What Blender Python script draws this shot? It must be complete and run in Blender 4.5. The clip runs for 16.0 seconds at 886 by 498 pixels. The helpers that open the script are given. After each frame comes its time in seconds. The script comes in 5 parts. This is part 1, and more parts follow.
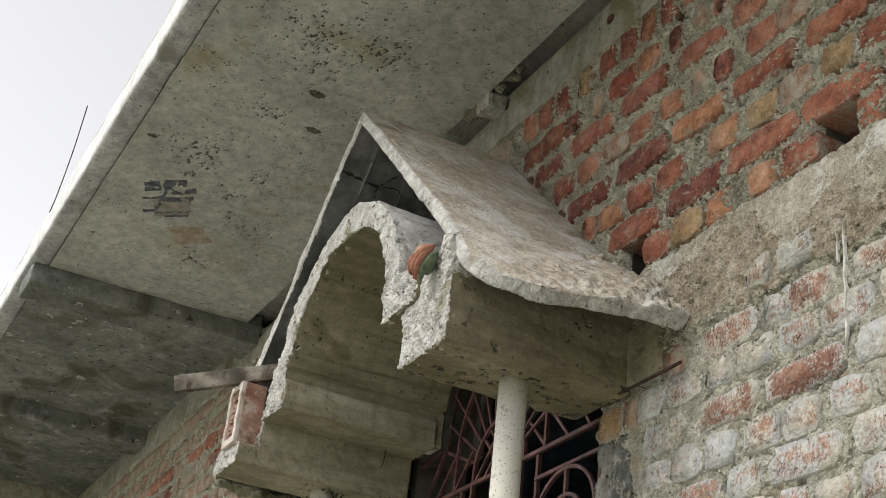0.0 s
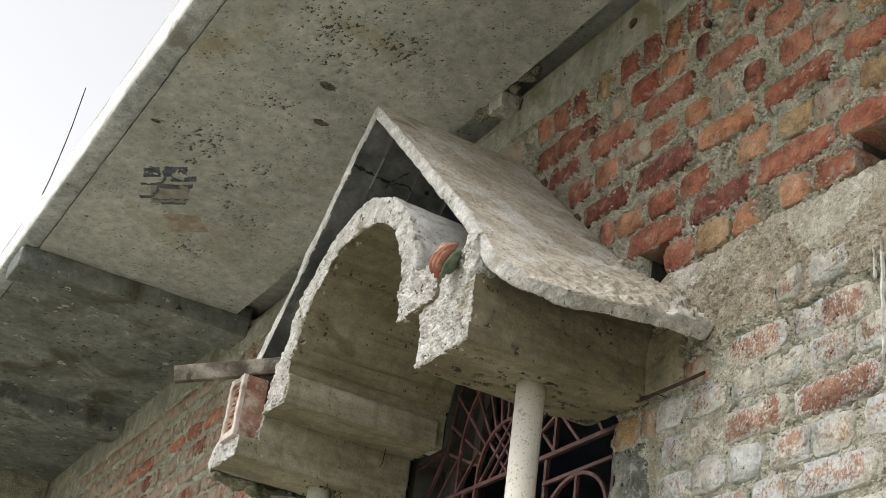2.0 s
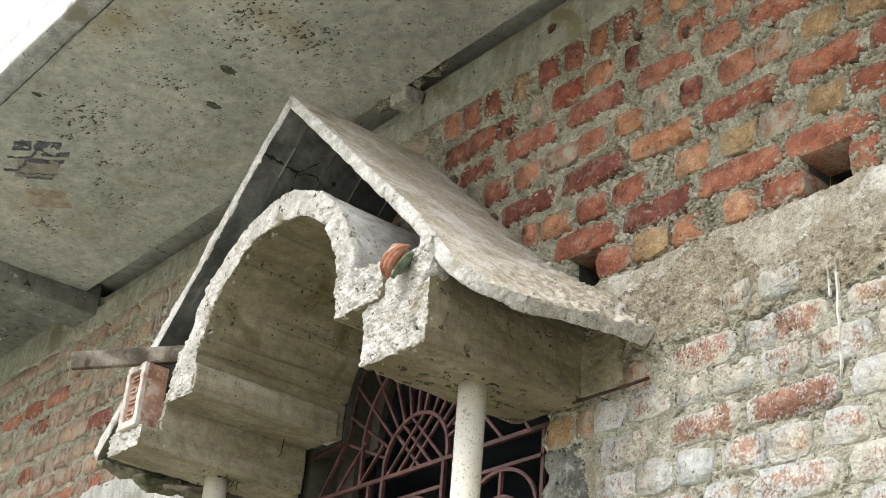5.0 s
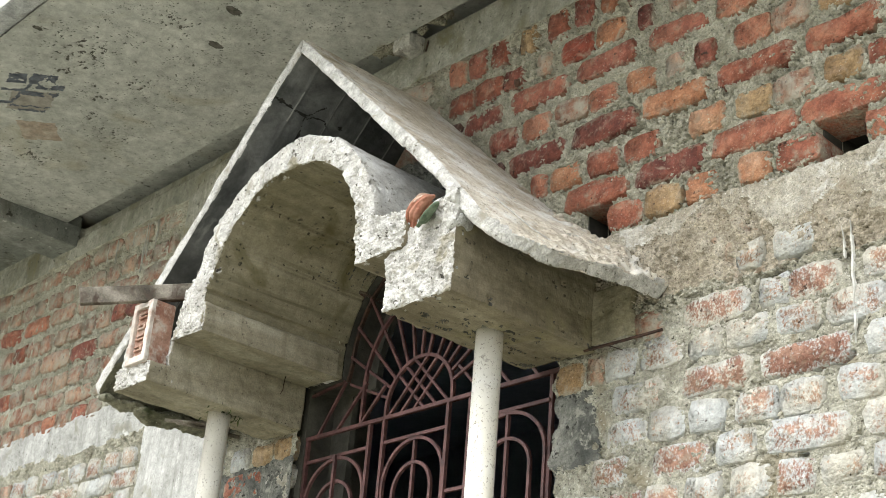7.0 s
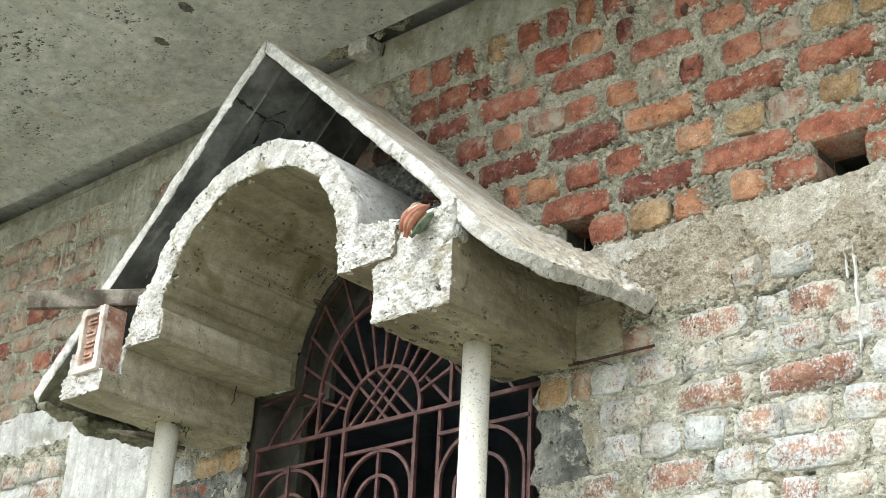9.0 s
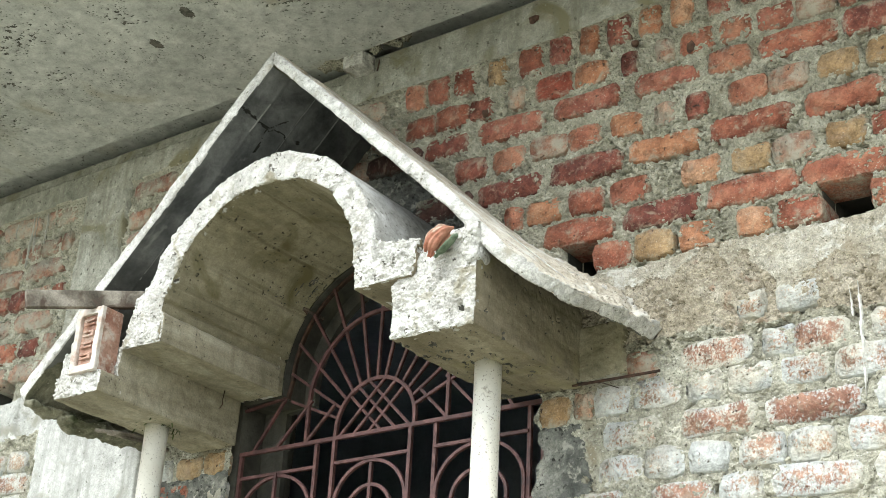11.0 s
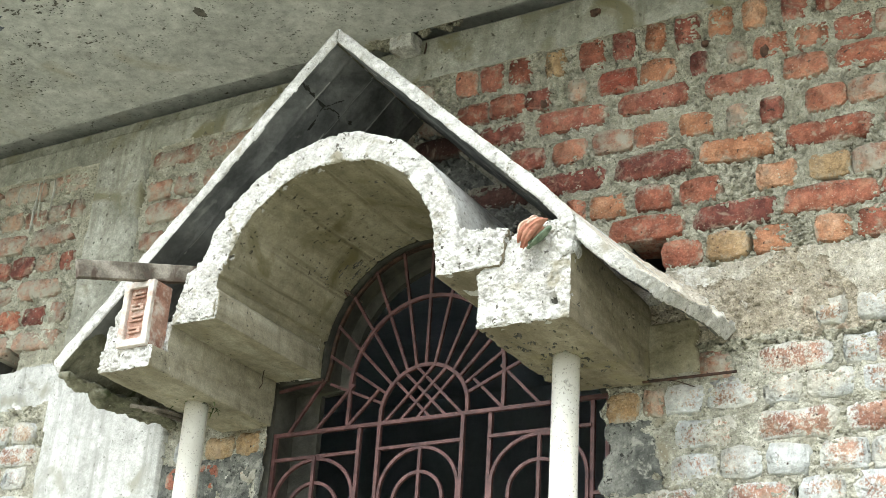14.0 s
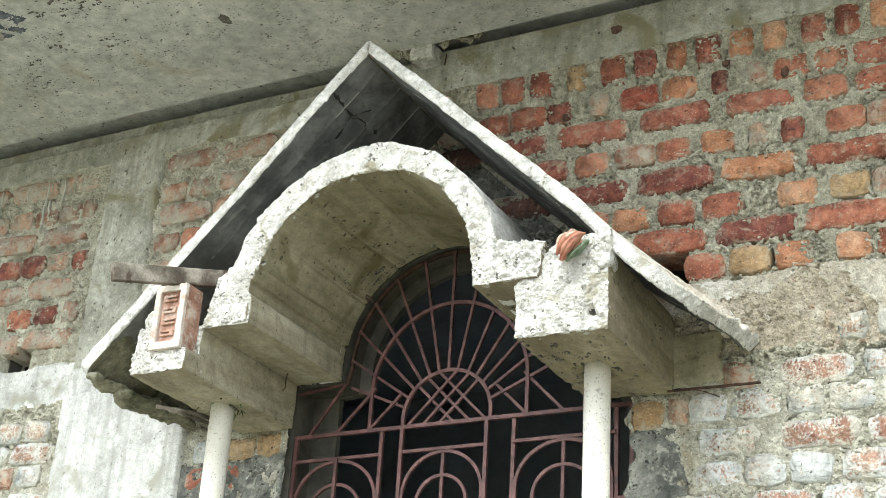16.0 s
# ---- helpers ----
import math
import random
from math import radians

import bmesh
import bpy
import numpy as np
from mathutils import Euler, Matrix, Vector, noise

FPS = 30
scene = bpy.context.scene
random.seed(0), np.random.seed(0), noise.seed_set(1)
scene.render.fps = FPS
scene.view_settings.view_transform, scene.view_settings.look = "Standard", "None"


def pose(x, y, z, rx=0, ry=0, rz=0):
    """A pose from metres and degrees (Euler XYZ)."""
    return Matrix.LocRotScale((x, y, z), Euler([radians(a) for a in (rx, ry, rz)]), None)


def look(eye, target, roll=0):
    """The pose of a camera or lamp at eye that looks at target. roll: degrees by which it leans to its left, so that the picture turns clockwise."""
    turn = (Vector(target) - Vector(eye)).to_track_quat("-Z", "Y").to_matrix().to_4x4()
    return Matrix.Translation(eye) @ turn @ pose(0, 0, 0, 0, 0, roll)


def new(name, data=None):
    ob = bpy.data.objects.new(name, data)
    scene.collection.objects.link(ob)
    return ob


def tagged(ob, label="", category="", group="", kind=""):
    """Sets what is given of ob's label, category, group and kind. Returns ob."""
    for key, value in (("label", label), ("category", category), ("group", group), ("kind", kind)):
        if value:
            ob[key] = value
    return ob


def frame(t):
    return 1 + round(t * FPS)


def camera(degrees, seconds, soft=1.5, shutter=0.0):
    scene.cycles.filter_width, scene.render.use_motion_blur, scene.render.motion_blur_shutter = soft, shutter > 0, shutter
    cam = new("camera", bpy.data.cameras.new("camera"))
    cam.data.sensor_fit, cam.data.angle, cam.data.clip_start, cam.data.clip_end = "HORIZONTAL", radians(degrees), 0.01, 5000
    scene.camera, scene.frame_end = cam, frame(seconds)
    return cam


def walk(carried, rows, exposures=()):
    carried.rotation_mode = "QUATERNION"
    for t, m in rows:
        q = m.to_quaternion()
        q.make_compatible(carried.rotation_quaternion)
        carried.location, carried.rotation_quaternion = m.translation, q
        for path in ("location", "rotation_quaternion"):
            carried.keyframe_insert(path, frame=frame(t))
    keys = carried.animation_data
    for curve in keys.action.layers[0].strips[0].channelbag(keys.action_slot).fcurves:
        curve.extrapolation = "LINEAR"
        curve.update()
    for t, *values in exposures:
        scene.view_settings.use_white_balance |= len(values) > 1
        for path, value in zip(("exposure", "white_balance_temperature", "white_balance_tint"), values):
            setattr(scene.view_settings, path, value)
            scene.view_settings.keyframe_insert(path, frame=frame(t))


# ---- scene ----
cam = camera(34.3, 16.0, soft=0.65)
PATH = [
    (0, (3.5330, -1.8946, 1.6427), (1.9119, -1.1664, 2.5601), 6.48),
    (0.5, (3.5212, -1.9031, 1.6481), (1.8999, -1.1730, 2.5637), 6.74),
    (1, (3.5050, -1.9208, 1.6493), (1.8845, -1.1889, 2.5648), 7.21),
    (1.5, (3.4686, -1.9552, 1.6511), (1.8530, -1.2138, 2.5677), 7.80),
    (2, (3.4207, -2.0082, 1.6513), (1.8229, -1.2344, 2.5723), 8.03),
    (2.5, (3.3602, -2.0815, 1.6599), (1.7957, -1.2506, 2.5882), 7.78),
    (3, (3.2942, -2.1629, 1.6695), (1.7728, -1.2668, 2.6087), 7.12),
    (3.5, (3.2497, -2.2428, 1.6702), (1.7641, -1.2910, 2.6121), 6.52),
    (5.8, (3.1796, -2.5870, 1.6476), (1.7806, -1.4622, 2.5295), 4.27),
    (6, (3.1722, -2.6169, 1.6430), (1.7769, -1.4790, 2.5138), 4.20),
    (6.5, (3.1537, -2.6801, 1.6391), (1.7643, -1.5183, 2.4874), 4.36),
    (7, (3.1267, -2.7388, 1.6384), (1.7453, -1.5580, 2.4735), 4.84),
    (7.5, (3.0571, -2.7782, 1.6403), (1.6913, -1.5796, 2.4756), 5.42),
    (8, (2.9748, -2.8407, 1.6441), (1.6405, -1.6085, 2.4816), 5.17),
    (8.5, (2.8816, -2.9129, 1.6532), (1.6033, -1.6280, 2.4987), 4.14),
    (9, (2.7938, -2.9795, 1.6658), (1.5745, -1.6428, 2.5183), 3.01),
    (11.3, (2.5565, -3.3674, 1.6561), (1.4781, -1.9112, 2.5025), 3.50),
    (11.5, (2.5411, -3.3982, 1.6524), (1.4669, -1.9354, 2.4927), 3.71),
    (12, (2.4881, -3.4525, 1.6505), (1.4217, -1.9803, 2.4846), 4.68),
    (12.5, (2.4091, -3.4751, 1.6633), (1.3597, -1.9893, 2.4949), 5.13),
    (13, (2.2998, -3.5171, 1.6590), (1.2985, -2.0010, 2.4950), 4.77),
    (13.5, (2.1870, -3.5674, 1.6562), (1.2284, -2.0268, 2.4974), 4.08),
    (14, (2.0920, -3.6086, 1.6621), (1.1432, -2.0610, 2.5015), 3.79),
    (14.5, (2.0327, -3.6597, 1.6494), (1.0871, -2.1099, 2.4886), 3.88),
    (15, (1.9822, -3.7083, 1.6507), (1.0513, -2.1486, 2.4878), 3.89),
    (15.5, (1.9485, -3.7635, 1.6375), (1.0460, -2.1892, 2.4785), 3.80),
    (16, (1.9093, -3.8392, 1.6373), (1.0331, -2.2493, 2.4765), 3.66),
]
walk(cam, [(t, look(eye, target, roll)) for t, eye, target, roll in PATH], exposures=[(0.0, 0.03, 6650, 11), (1.5, 0.09, 6650, 11), (3.5, 0.47, 6650, 11), (7.0, 0.72, 6450, 9), (9.0, 0.86, 6300, 6), (12.5, 0.97, 6250, 5), (16.0, 1.04, 6250, 5)])

# ---- overcast daylight ----
world = bpy.data.worlds.new("overcast")
scene.world = world
world.use_nodes = True
wn, wl = world.node_tree.nodes, world.node_tree.links
sky = wn.new("ShaderNodeTexSky")
sky.sky_type, sky.sun_disc = "NISHITA", False
sky.sun_elevation, sky.sun_rotation = radians(48), radians(187)
grey = wn.new("ShaderNodeHueSaturation")
grey.inputs["Saturation"].default_value = 0.12
grey.inputs["Value"].default_value = 1.74
wl.new(sky.outputs[0], grey.inputs["Color"])
wl.new(grey.outputs[0], wn["Background"].inputs["Color"])
wn["Background"].inputs["Strength"].default_value = 0.15
sun = new("sun", bpy.data.lights.new("sun", "SUN"))
sun.data.energy, sun.data.angle, sun.data.color = 1.5, radians(32), (1.0, 0.98, 0.94)
sun.matrix_world = look((-0.5, -4.0, 4.5), (0, 0, 0))

# ---- numbers of the place ----
SOFFIT, BAND = 4.44, 4.275
FRONT = -0.55                    # front of the canopy
AX, AZ, AR = -0.19, 3.295, 0.385  # centre and radius of the vault
WIN_L, WIN_R = -0.75, 0.465      # window jambs


# ---- noise ----
def hash3(i, seed):
    n = (i[..., 0] * 374761393 + i[..., 1] * 668265263 + i[..., 2] * 2147483647 + seed * 974711).astype(np.int64) & 0xFFFFFFFF
    n = ((n ^ (n >> 13)) * 1274126177) & 0xFFFFFFFF
    return ((n ^ (n >> 16)) & 0xFFFF) / 65535.0


def vnoise(p, seed=0):
    """Smooth value noise in 0..1 for rows of points."""
    p = np.asarray(p, float)
    i = np.floor(p).astype(np.int64)
    f = p - i
    f = f * f * (3 - 2 * f)
    out = 0
    for a in (0, 1):
        for b in (0, 1):
            for c in (0, 1):
                w = (f[..., 0] if a else 1 - f[..., 0]) * (f[..., 1] if b else 1 - f[..., 1]) * (f[..., 2] if c else 1 - f[..., 2])
                out = out + w * hash3(i + np.array([a, b, c]), seed)
    return out


def fbm(p, seed=0, octaves=4):
    out, amp, total = 0, 1.0, 0.0
    for k in range(octaves):
        out = out + amp * (vnoise(np.asarray(p) * 2 ** k, seed + k) - 0.5)
        total, amp = total + amp, amp * 0.55
    return out / total * 2


def pebbles(p, seed=0):
    """Distance to the nearest of scattered points: rounded grains."""
    p = np.asarray(p, float)
    i = np.floor(p).astype(np.int64)
    best = np.full(p.shape[:-1], 9.0)
    for a in (-1, 0, 1):
        for b in (-1, 0, 1):
            for c in (-1, 0, 1):
                j = i + np.array([a, b, c])
                q = j + np.stack([hash3(j, seed + s) for s in (1, 2, 3)], -1)
                best = np.minimum(best, ((q - p) ** 2).sum(-1))
    return np.sqrt(best)


# ---- materials ----
def material(name, ramp, scale=5.0, rough=0.9, bumps=((60, 0.4, 0.004),), fine=0.25, fine_scale=90.0, stain=None, streak=None, per_object=0.0, stretch=None,
             pits=None, lime=None, spec=0.3, metal=0.0, grit=None, speck=None, bands=None, sand=0.0, salt=None, rim=None, core=None):
    """ramp: (position, colour) stops along a large noise. fine: how strongly a small grain lightens and darkens. stain: (colour, scale, from, to).
    streak: (colour, amount) of upright runs. pits: (colour, scale, size). lime: (colour, scale, from, to) a thin coat worn through.
    rim: colour of mortar clinging to a brick's edges. core: (cool, warm, bias) limewash scraped off the middle of a brick."""
    m = bpy.data.materials.new(name)
    m.use_nodes = True
    n, l = m.node_tree.nodes, m.node_tree.links
    bsdf = n["Principled BSDF"]
    bsdf.inputs["Roughness"].default_value, bsdf.inputs["Metallic"].default_value = rough, metal
    bsdf.inputs["Specular IOR Level"].default_value = spec
    geo = n.new("ShaderNodeNewGeometry")

    def tex(s, detail=6.0, distort=0.0, vec=None, coarse=0.5):
        t = n.new("ShaderNodeTexNoise")
        t.inputs["Scale"].default_value, t.inputs["Detail"].default_value, t.inputs["Distortion"].default_value = s, detail, distort
        t.inputs["Roughness"].default_value = coarse
        l.new(vec or geo.outputs["Position"], t.inputs["Vector"])
        return t.outputs["Fac"]

    def span(v, a, b):
        r = n.new("ShaderNodeMapRange")
        r.inputs["From Min"].default_value, r.inputs["From Max"].default_value = a, b
        l.new(v, r.inputs["Value"])
        return r.outputs["Result"]

    def blend(fac, a, b, kind="MIX"):
        x = n.new("ShaderNodeMix")
        x.data_type, x.blend_type = "RGBA", kind
        for sock, v in ((x.inputs["Factor"], fac), (x.inputs["A"], a), (x.inputs["B"], b)):
            if isinstance(v, (int, float)):
                sock.default_value = v
            elif isinstance(v, tuple):
                sock.default_value = (*v, 1)
            else:
                l.new(v, sock)
        return x.outputs["Result"]

    if stretch:
        sm = n.new("ShaderNodeMapping")
        sm.inputs["Scale"].default_value = stretch
        l.new(geo.outputs["Position"], sm.inputs["Vector"])
        base = tex(scale, 9, 0.3, sm.outputs["Vector"], 0.65)
    else:
        base = tex(scale, 9, 0.4, None, 0.62)
    if per_object:
        info = n.new("ShaderNodeObjectInfo")
        add = n.new("ShaderNodeMath")
        add.operation = "MULTIPLY_ADD"
        l.new(info.outputs["Random"], add.inputs[0])
        add.inputs[1].default_value = per_object
        l.new(base, add.inputs[2])
        sub = n.new("ShaderNodeMath")
        sub.operation = "SUBTRACT"
        l.new(add.outputs[0], sub.inputs[0])
        sub.inputs[1].default_value = per_object / 2
        base = sub.outputs[0]
    cr = n.new("ShaderNodeValToRGB")
    while len(cr.color_ramp.elements) < len(ramp):
        cr.color_ramp.elements.new(0.5)
    for e, (at, c) in zip(cr.color_ramp.elements, ramp):
        e.position, e.color = 0.5 + (at - 0.5) * 0.55, (*c, 1)
    l.new(base, cr.inputs["Fac"])
    col = cr.outputs["Color"]
    grain = tex(fine_scale * 0.3, 10, 0.0, None, 0.78)
    col = blend(fine, col, span(grain, 0.34, 0.66), "OVERLAY")
    if sand:
        col = blend(sand, col, span(tex(210, 3, 0.0, None, 0.75), 0.33, 0.67), "OVERLAY")
    if stain:
        c, s, a, b = stain
        col = blend(span(tex(s, 7, 0.8), a, b), col, c)
    if streak:
        c, amount = streak
        mp = n.new("ShaderNodeMapping")
        mp.inputs["Scale"].default_value = (28, 28, 1.2)
        l.new(geo.outputs["Position"], mp.inputs["Vector"])
        s = span(tex(1.0, 5, 0.3, mp.outputs["Vector"]), 0.5, 0.72)
        k = n.new("ShaderNodeMath")
        k.operation = "MULTIPLY"
        l.new(s, k.inputs[0])
        k.inputs[1].default_value = amount
        col = blend(k.outputs[0], col, c)
    if lime:
        c, s, a, b = lime
        col = blend(span(tex(s, 12, 0.15, None, 0.72), a, b), col, c)
    def sums(*terms):
        total = None
        for v, k in terms:
            m_ = n.new("ShaderNodeMath")
            m_.operation = "MULTIPLY_ADD"
            l.new(v, m_.inputs[0])
            m_.inputs[1].default_value = k
            if total is None:
                m_.inputs[2].default_value = 0.0
            else:
                l.new(total, m_.inputs[2])
            total = m_.outputs[0]
        return total

    if rim or core:
        tc, sep = n.new("ShaderNodeTexCoord"), n.new("ShaderNodeSeparateXYZ")
        l.new(tc.outputs["Object"], sep.inputs[0])
        sides = []
        for axis, a, b in (("X", 0.34, 0.50), ("Z", 0.22, 0.50)):
            ab = n.new("ShaderNodeMath")
            ab.operation = "ABSOLUTE"
            l.new(sep.outputs[axis], ab.inputs[0])
            sides.append(span(ab.outputs[0], a, b))
        mx = n.new("ShaderNodeMath")
        mx.operation = "MAXIMUM"
        l.new(sides[0], mx.inputs[0])
        l.new(sides[1], mx.inputs[1])
        sm2 = n.new("ShaderNodeMapping")
        sm2.inputs["Scale"].default_value = (1, 1, 0.8)
        l.new(geo.outputs["Position"], sm2.inputs["Vector"])
        blot, scratch = tex(17, 6, 0.3, None, 0.62), tex(140, 4, 0.2, sm2.outputs["Vector"], 0.74)
    if rim:
        k = sums((mx.outputs[0], 0.50), (blot, 1.8), (scratch, 1.3))
        col = blend(span(k, 1.80, 2.35), col, rim)
    if core:
        cool, warm, bias = core
        odd = n.new("ShaderNodeObjectInfo")
        k = sums((mx.outputs[0], 0.55), (blot, 1.6), (scratch, 2.2), (odd.outputs["Random"], 0.6))
        coat = blend(span(tex(6, 4, 0.3), 0.42, 0.58), cool, warm)
        coat = blend(0.35, coat, span(grain, 0.34, 0.66), "OVERLAY")
        col = blend(span(k, 2.26 - bias, 2.58 - bias), col, coat)
    if bands:
        c, a, b = bands
        bp = n.new("ShaderNodeMapping")
        bp.inputs["Scale"].default_value = (9, 0.7, 13)
        l.new(geo.outputs["Position"], bp.inputs["Vector"])
        col = blend(span(tex(1.0, 9, 0.4, bp.outputs["Vector"], 0.68), a, b), col, c)
    if speck:
        c, s, a, b = speck
        col = blend(span(tex(s, 4, 0.0, None, 0.6), a, b), col, c)
    if salt:
        c, s, a, b = salt
        col = blend(span(tex(s, 3, 0.0, None, 0.7), a, b), col, c)
    if pits:
        c, s, size = pits
        vo = n.new("ShaderNodeTexVoronoi")
        vo.inputs["Scale"].default_value = s
        wob = n.new("ShaderNodeVectorMath")
        wob.operation = "ADD"
        tn = n.new("ShaderNodeTexNoise")
        tn.inputs["Scale"].default_value = s * 1.3
        l.new(geo.outputs["Position"], tn.inputs["Vector"])
        sc = n.new("ShaderNodeVectorMath")
        sc.operation = "SCALE"
        sc.inputs["Scale"].default_value = 1.2 / s
        l.new(tn.outputs["Color"], sc.inputs[0])
        l.new(geo.outputs["Position"], wob.inputs[0])
        l.new(sc.outputs[0], wob.inputs[1])
        l.new(wob.outputs[0], vo.inputs["Vector"])
        few = span(tex(s * 0.16, 4), 0.5, 0.62)
        hole = span(vo.outputs["Distance"], size, size * 0.5)
        both = n.new("ShaderNodeMath")
        both.operation = "MULTIPLY"
        l.new(few, both.inputs[0])
        l.new(hole, both.inputs[1])
        col = blend(both.outputs[0], col, c)
    normal = None
    for s, strength, dist in bumps:
        b = n.new("ShaderNodeBump")
        b.inputs["Strength"].default_value, b.inputs["Distance"].default_value = strength, dist
        l.new(tex(s, 7), b.inputs["Height"])
        if normal:
            l.new(normal, b.inputs["Normal"])
        normal = b.outputs["Normal"]
    if grit:
        s, strength, dist = grit
        vg = n.new("ShaderNodeTexVoronoi")
        vg.inputs["Scale"].default_value = s
        l.new(geo.outputs["Position"], vg.inputs["Vector"])
        inv = n.new("ShaderNodeMath")
        inv.operation = "SUBTRACT"
        inv.inputs[0].default_value = 1.0
        l.new(vg.outputs["Distance"], inv.inputs[1])
        b = n.new("ShaderNodeBump")
        b.inputs["Strength"].default_value, b.inputs["Distance"].default_value = strength, dist
        l.new(inv.outputs[0], b.inputs["Height"])
        l.new(normal, b.inputs["Normal"])
        normal = b.outputs["Normal"]
    if normal:
        l.new(normal, bsdf.inputs["Normal"])
    l.new(col, bsdf.inputs["Base Color"])
    return m


CEMENT = ((0.25, (0.19, 0.19, 0.155)), (0.5, (0.265, 0.262, 0.22)), (0.75, (0.34, 0.335, 0.29)))
M_soffit = material("soffit concrete", ((0.22, (0.30, 0.312, 0.29)), (0.5, (0.40, 0.412, 0.39)), (0.78, (0.485, 0.495, 0.47))), 1.8, 0.85,
                    ((18, 0.3, 0.012), (120, 0.5, 0.004)), 0.3, 60, ((0.30, 0.265, 0.16), 1.6, 0.58, 0.74), pits=((0.06, 0.06, 0.05), 75, 0.3), speck=((0.09, 0.088, 0.075), 34, 0.63, 0.7))
M_band = material("ring beam concrete", CEMENT, 4.5, 0.9, ((25, 0.5, 0.012), (140, 0.6, 0.005)), 0.35, 110, ((0.17, 0.155, 0.095), 5, 0.56, 0.68), ((0.15, 0.145, 0.11), 0.6), sand=0.25, speck=((0.07, 0.067, 0.05), 50, 0.63, 0.69), salt=((0.42, 0.41, 0.36), 60, 0.66, 0.71))
M_cast = material("cast concrete", ((0.22, (0.125, 0.105, 0.068)), (0.5, (0.205, 0.178, 0.122)), (0.78, (0.31, 0.278, 0.205))), 4, 0.88,
                  ((22, 0.4, 0.008), (160, 0.5, 0.003)), 0.22, 90, ((0.25, 0.225, 0.12), 5, 0.56, 0.76), pits=((0.03, 0.027, 0.02), 22, 0.30), stretch=(1.6, 0.35, 2.2), bands=((0.16, 0.138, 0.08), 0.55, 0.72), speck=((0.06, 0.052, 0.036), 30, 0.64, 0.69), streak=((0.17, 0.15, 0.10), 0.55), sand=0.15)
M_slab = material("weathered slab concrete", ((0.22, (0.40, 0.352, 0.28)), (0.5, (0.51, 0.465, 0.39)), (0.78, (0.61, 0.58, 0.52))), 3.5, 0.92,
                  ((26, 0.5, 0.009), (150, 0.6, 0.004)), 0.35, 110, ((0.30, 0.25, 0.18), 3.5, 0.52, 0.68), lime=((0.64, 0.63, 0.60), 4.5, 0.52, 0.62), speck=((0.15, 0.13, 0.1), 85, 0.60, 0.67), sand=0.18, salt=((0.68, 0.66, 0.62), 100, 0.65, 0.70), grit=(110, 0.4, 0.004))
M_under = material("slab underside with shade painted in", ((0.25, (0.04, 0.042, 0.041)), (0.5, (0.085, 0.088, 0.084)), (0.75, (0.15, 0.152, 0.146))), 5, 0.8,
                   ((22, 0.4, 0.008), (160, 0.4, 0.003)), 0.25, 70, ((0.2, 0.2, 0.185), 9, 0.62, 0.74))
M_edge = material("raw slab edge", ((0.2, (0.33, 0.322, 0.295)), (0.5, (0.43, 0.422, 0.395)), (0.8, (0.53, 0.522, 0.50))), 12, 0.93,
                  ((50, 0.6, 0.009), (220, 0.7, 0.004)), 0.4, 150, ((0.27, 0.25, 0.2), 10, 0.6, 0.7), speck=((0.14, 0.13, 0.1), 60, 0.63, 0.69), sand=0.20, grit=(140, 0.4, 0.003))
M_springer = material("smoother springing concrete", ((0.22, (0.21, 0.188, 0.13)), (0.5, (0.295, 0.268, 0.196)), (0.78, (0.38, 0.352, 0.272))), 5, 0.88,
                      ((22, 0.4, 0.008), (160, 0.5, 0.003)), 0.25, 90, ((0.26, 0.23, 0.13), 6, 0.6, 0.8), stretch=(1.6, 0.4, 2.2), sand=0.18, pits=((0.05, 0.045, 0.035), 70, 0.25), bands=((0.17, 0.147, 0.088), 0.56, 0.74), streak=((0.18, 0.16, 0.11), 0.5))
M_broken = material("broken concrete", ((0.2, (0.33, 0.318, 0.288)), (0.5, (0.445, 0.435, 0.405)), (0.8, (0.555, 0.55, 0.525))), 12, 0.95,
                    ((45, 0.7, 0.014), (160, 0.6, 0.004)), 0.35, 110, ((0.27, 0.25, 0.19), 13, 0.58, 0.70), grit=(105, 0.65, 0.007), speck=((0.10, 0.092, 0.078), 42, 0.62, 0.66), sand=0.15)
M_back = material("pale sandy vault back", ((0.25, (0.44, 0.43, 0.40)), (0.5, (0.56, 0.555, 0.53)), (0.75, (0.64, 0.64, 0.62))), 5, 0.92, ((30, 0.5, 0.008), (150, 0.6, 0.004)), 0.3, 110,
                  ((0.33, 0.31, 0.26), 6, 0.58, 0.7), speck=((0.17, 0.16, 0.13), 75, 0.61, 0.68), sand=0.15)
M_vault = material("formed concrete with shade painted in", ((0.22, (0.165, 0.148, 0.094)), (0.5, (0.25, 0.226, 0.154)), (0.78, (0.34, 0.31, 0.228))), 4, 0.88,
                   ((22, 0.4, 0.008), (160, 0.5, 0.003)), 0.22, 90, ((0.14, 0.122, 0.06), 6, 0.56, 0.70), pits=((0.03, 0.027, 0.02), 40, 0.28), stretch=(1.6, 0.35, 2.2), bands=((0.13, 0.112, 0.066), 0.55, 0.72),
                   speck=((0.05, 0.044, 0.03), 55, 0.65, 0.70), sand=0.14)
# reveal and masonry coloured nearly black: the window recess's shade painted in
M_inner = material("grey plaster with recess shade painted in", ((0.25, (0.038, 0.037, 0.031)), (0.5, (0.058, 0.056, 0.047)), (0.75, (0.088, 0.085, 0.07))), 6, 0.92, ((30, 0.4, 0.008), (150, 0.5, 0.003)), 0.2, 90, ((0.09, 0.085, 0.06), 7, 0.58, 0.74))
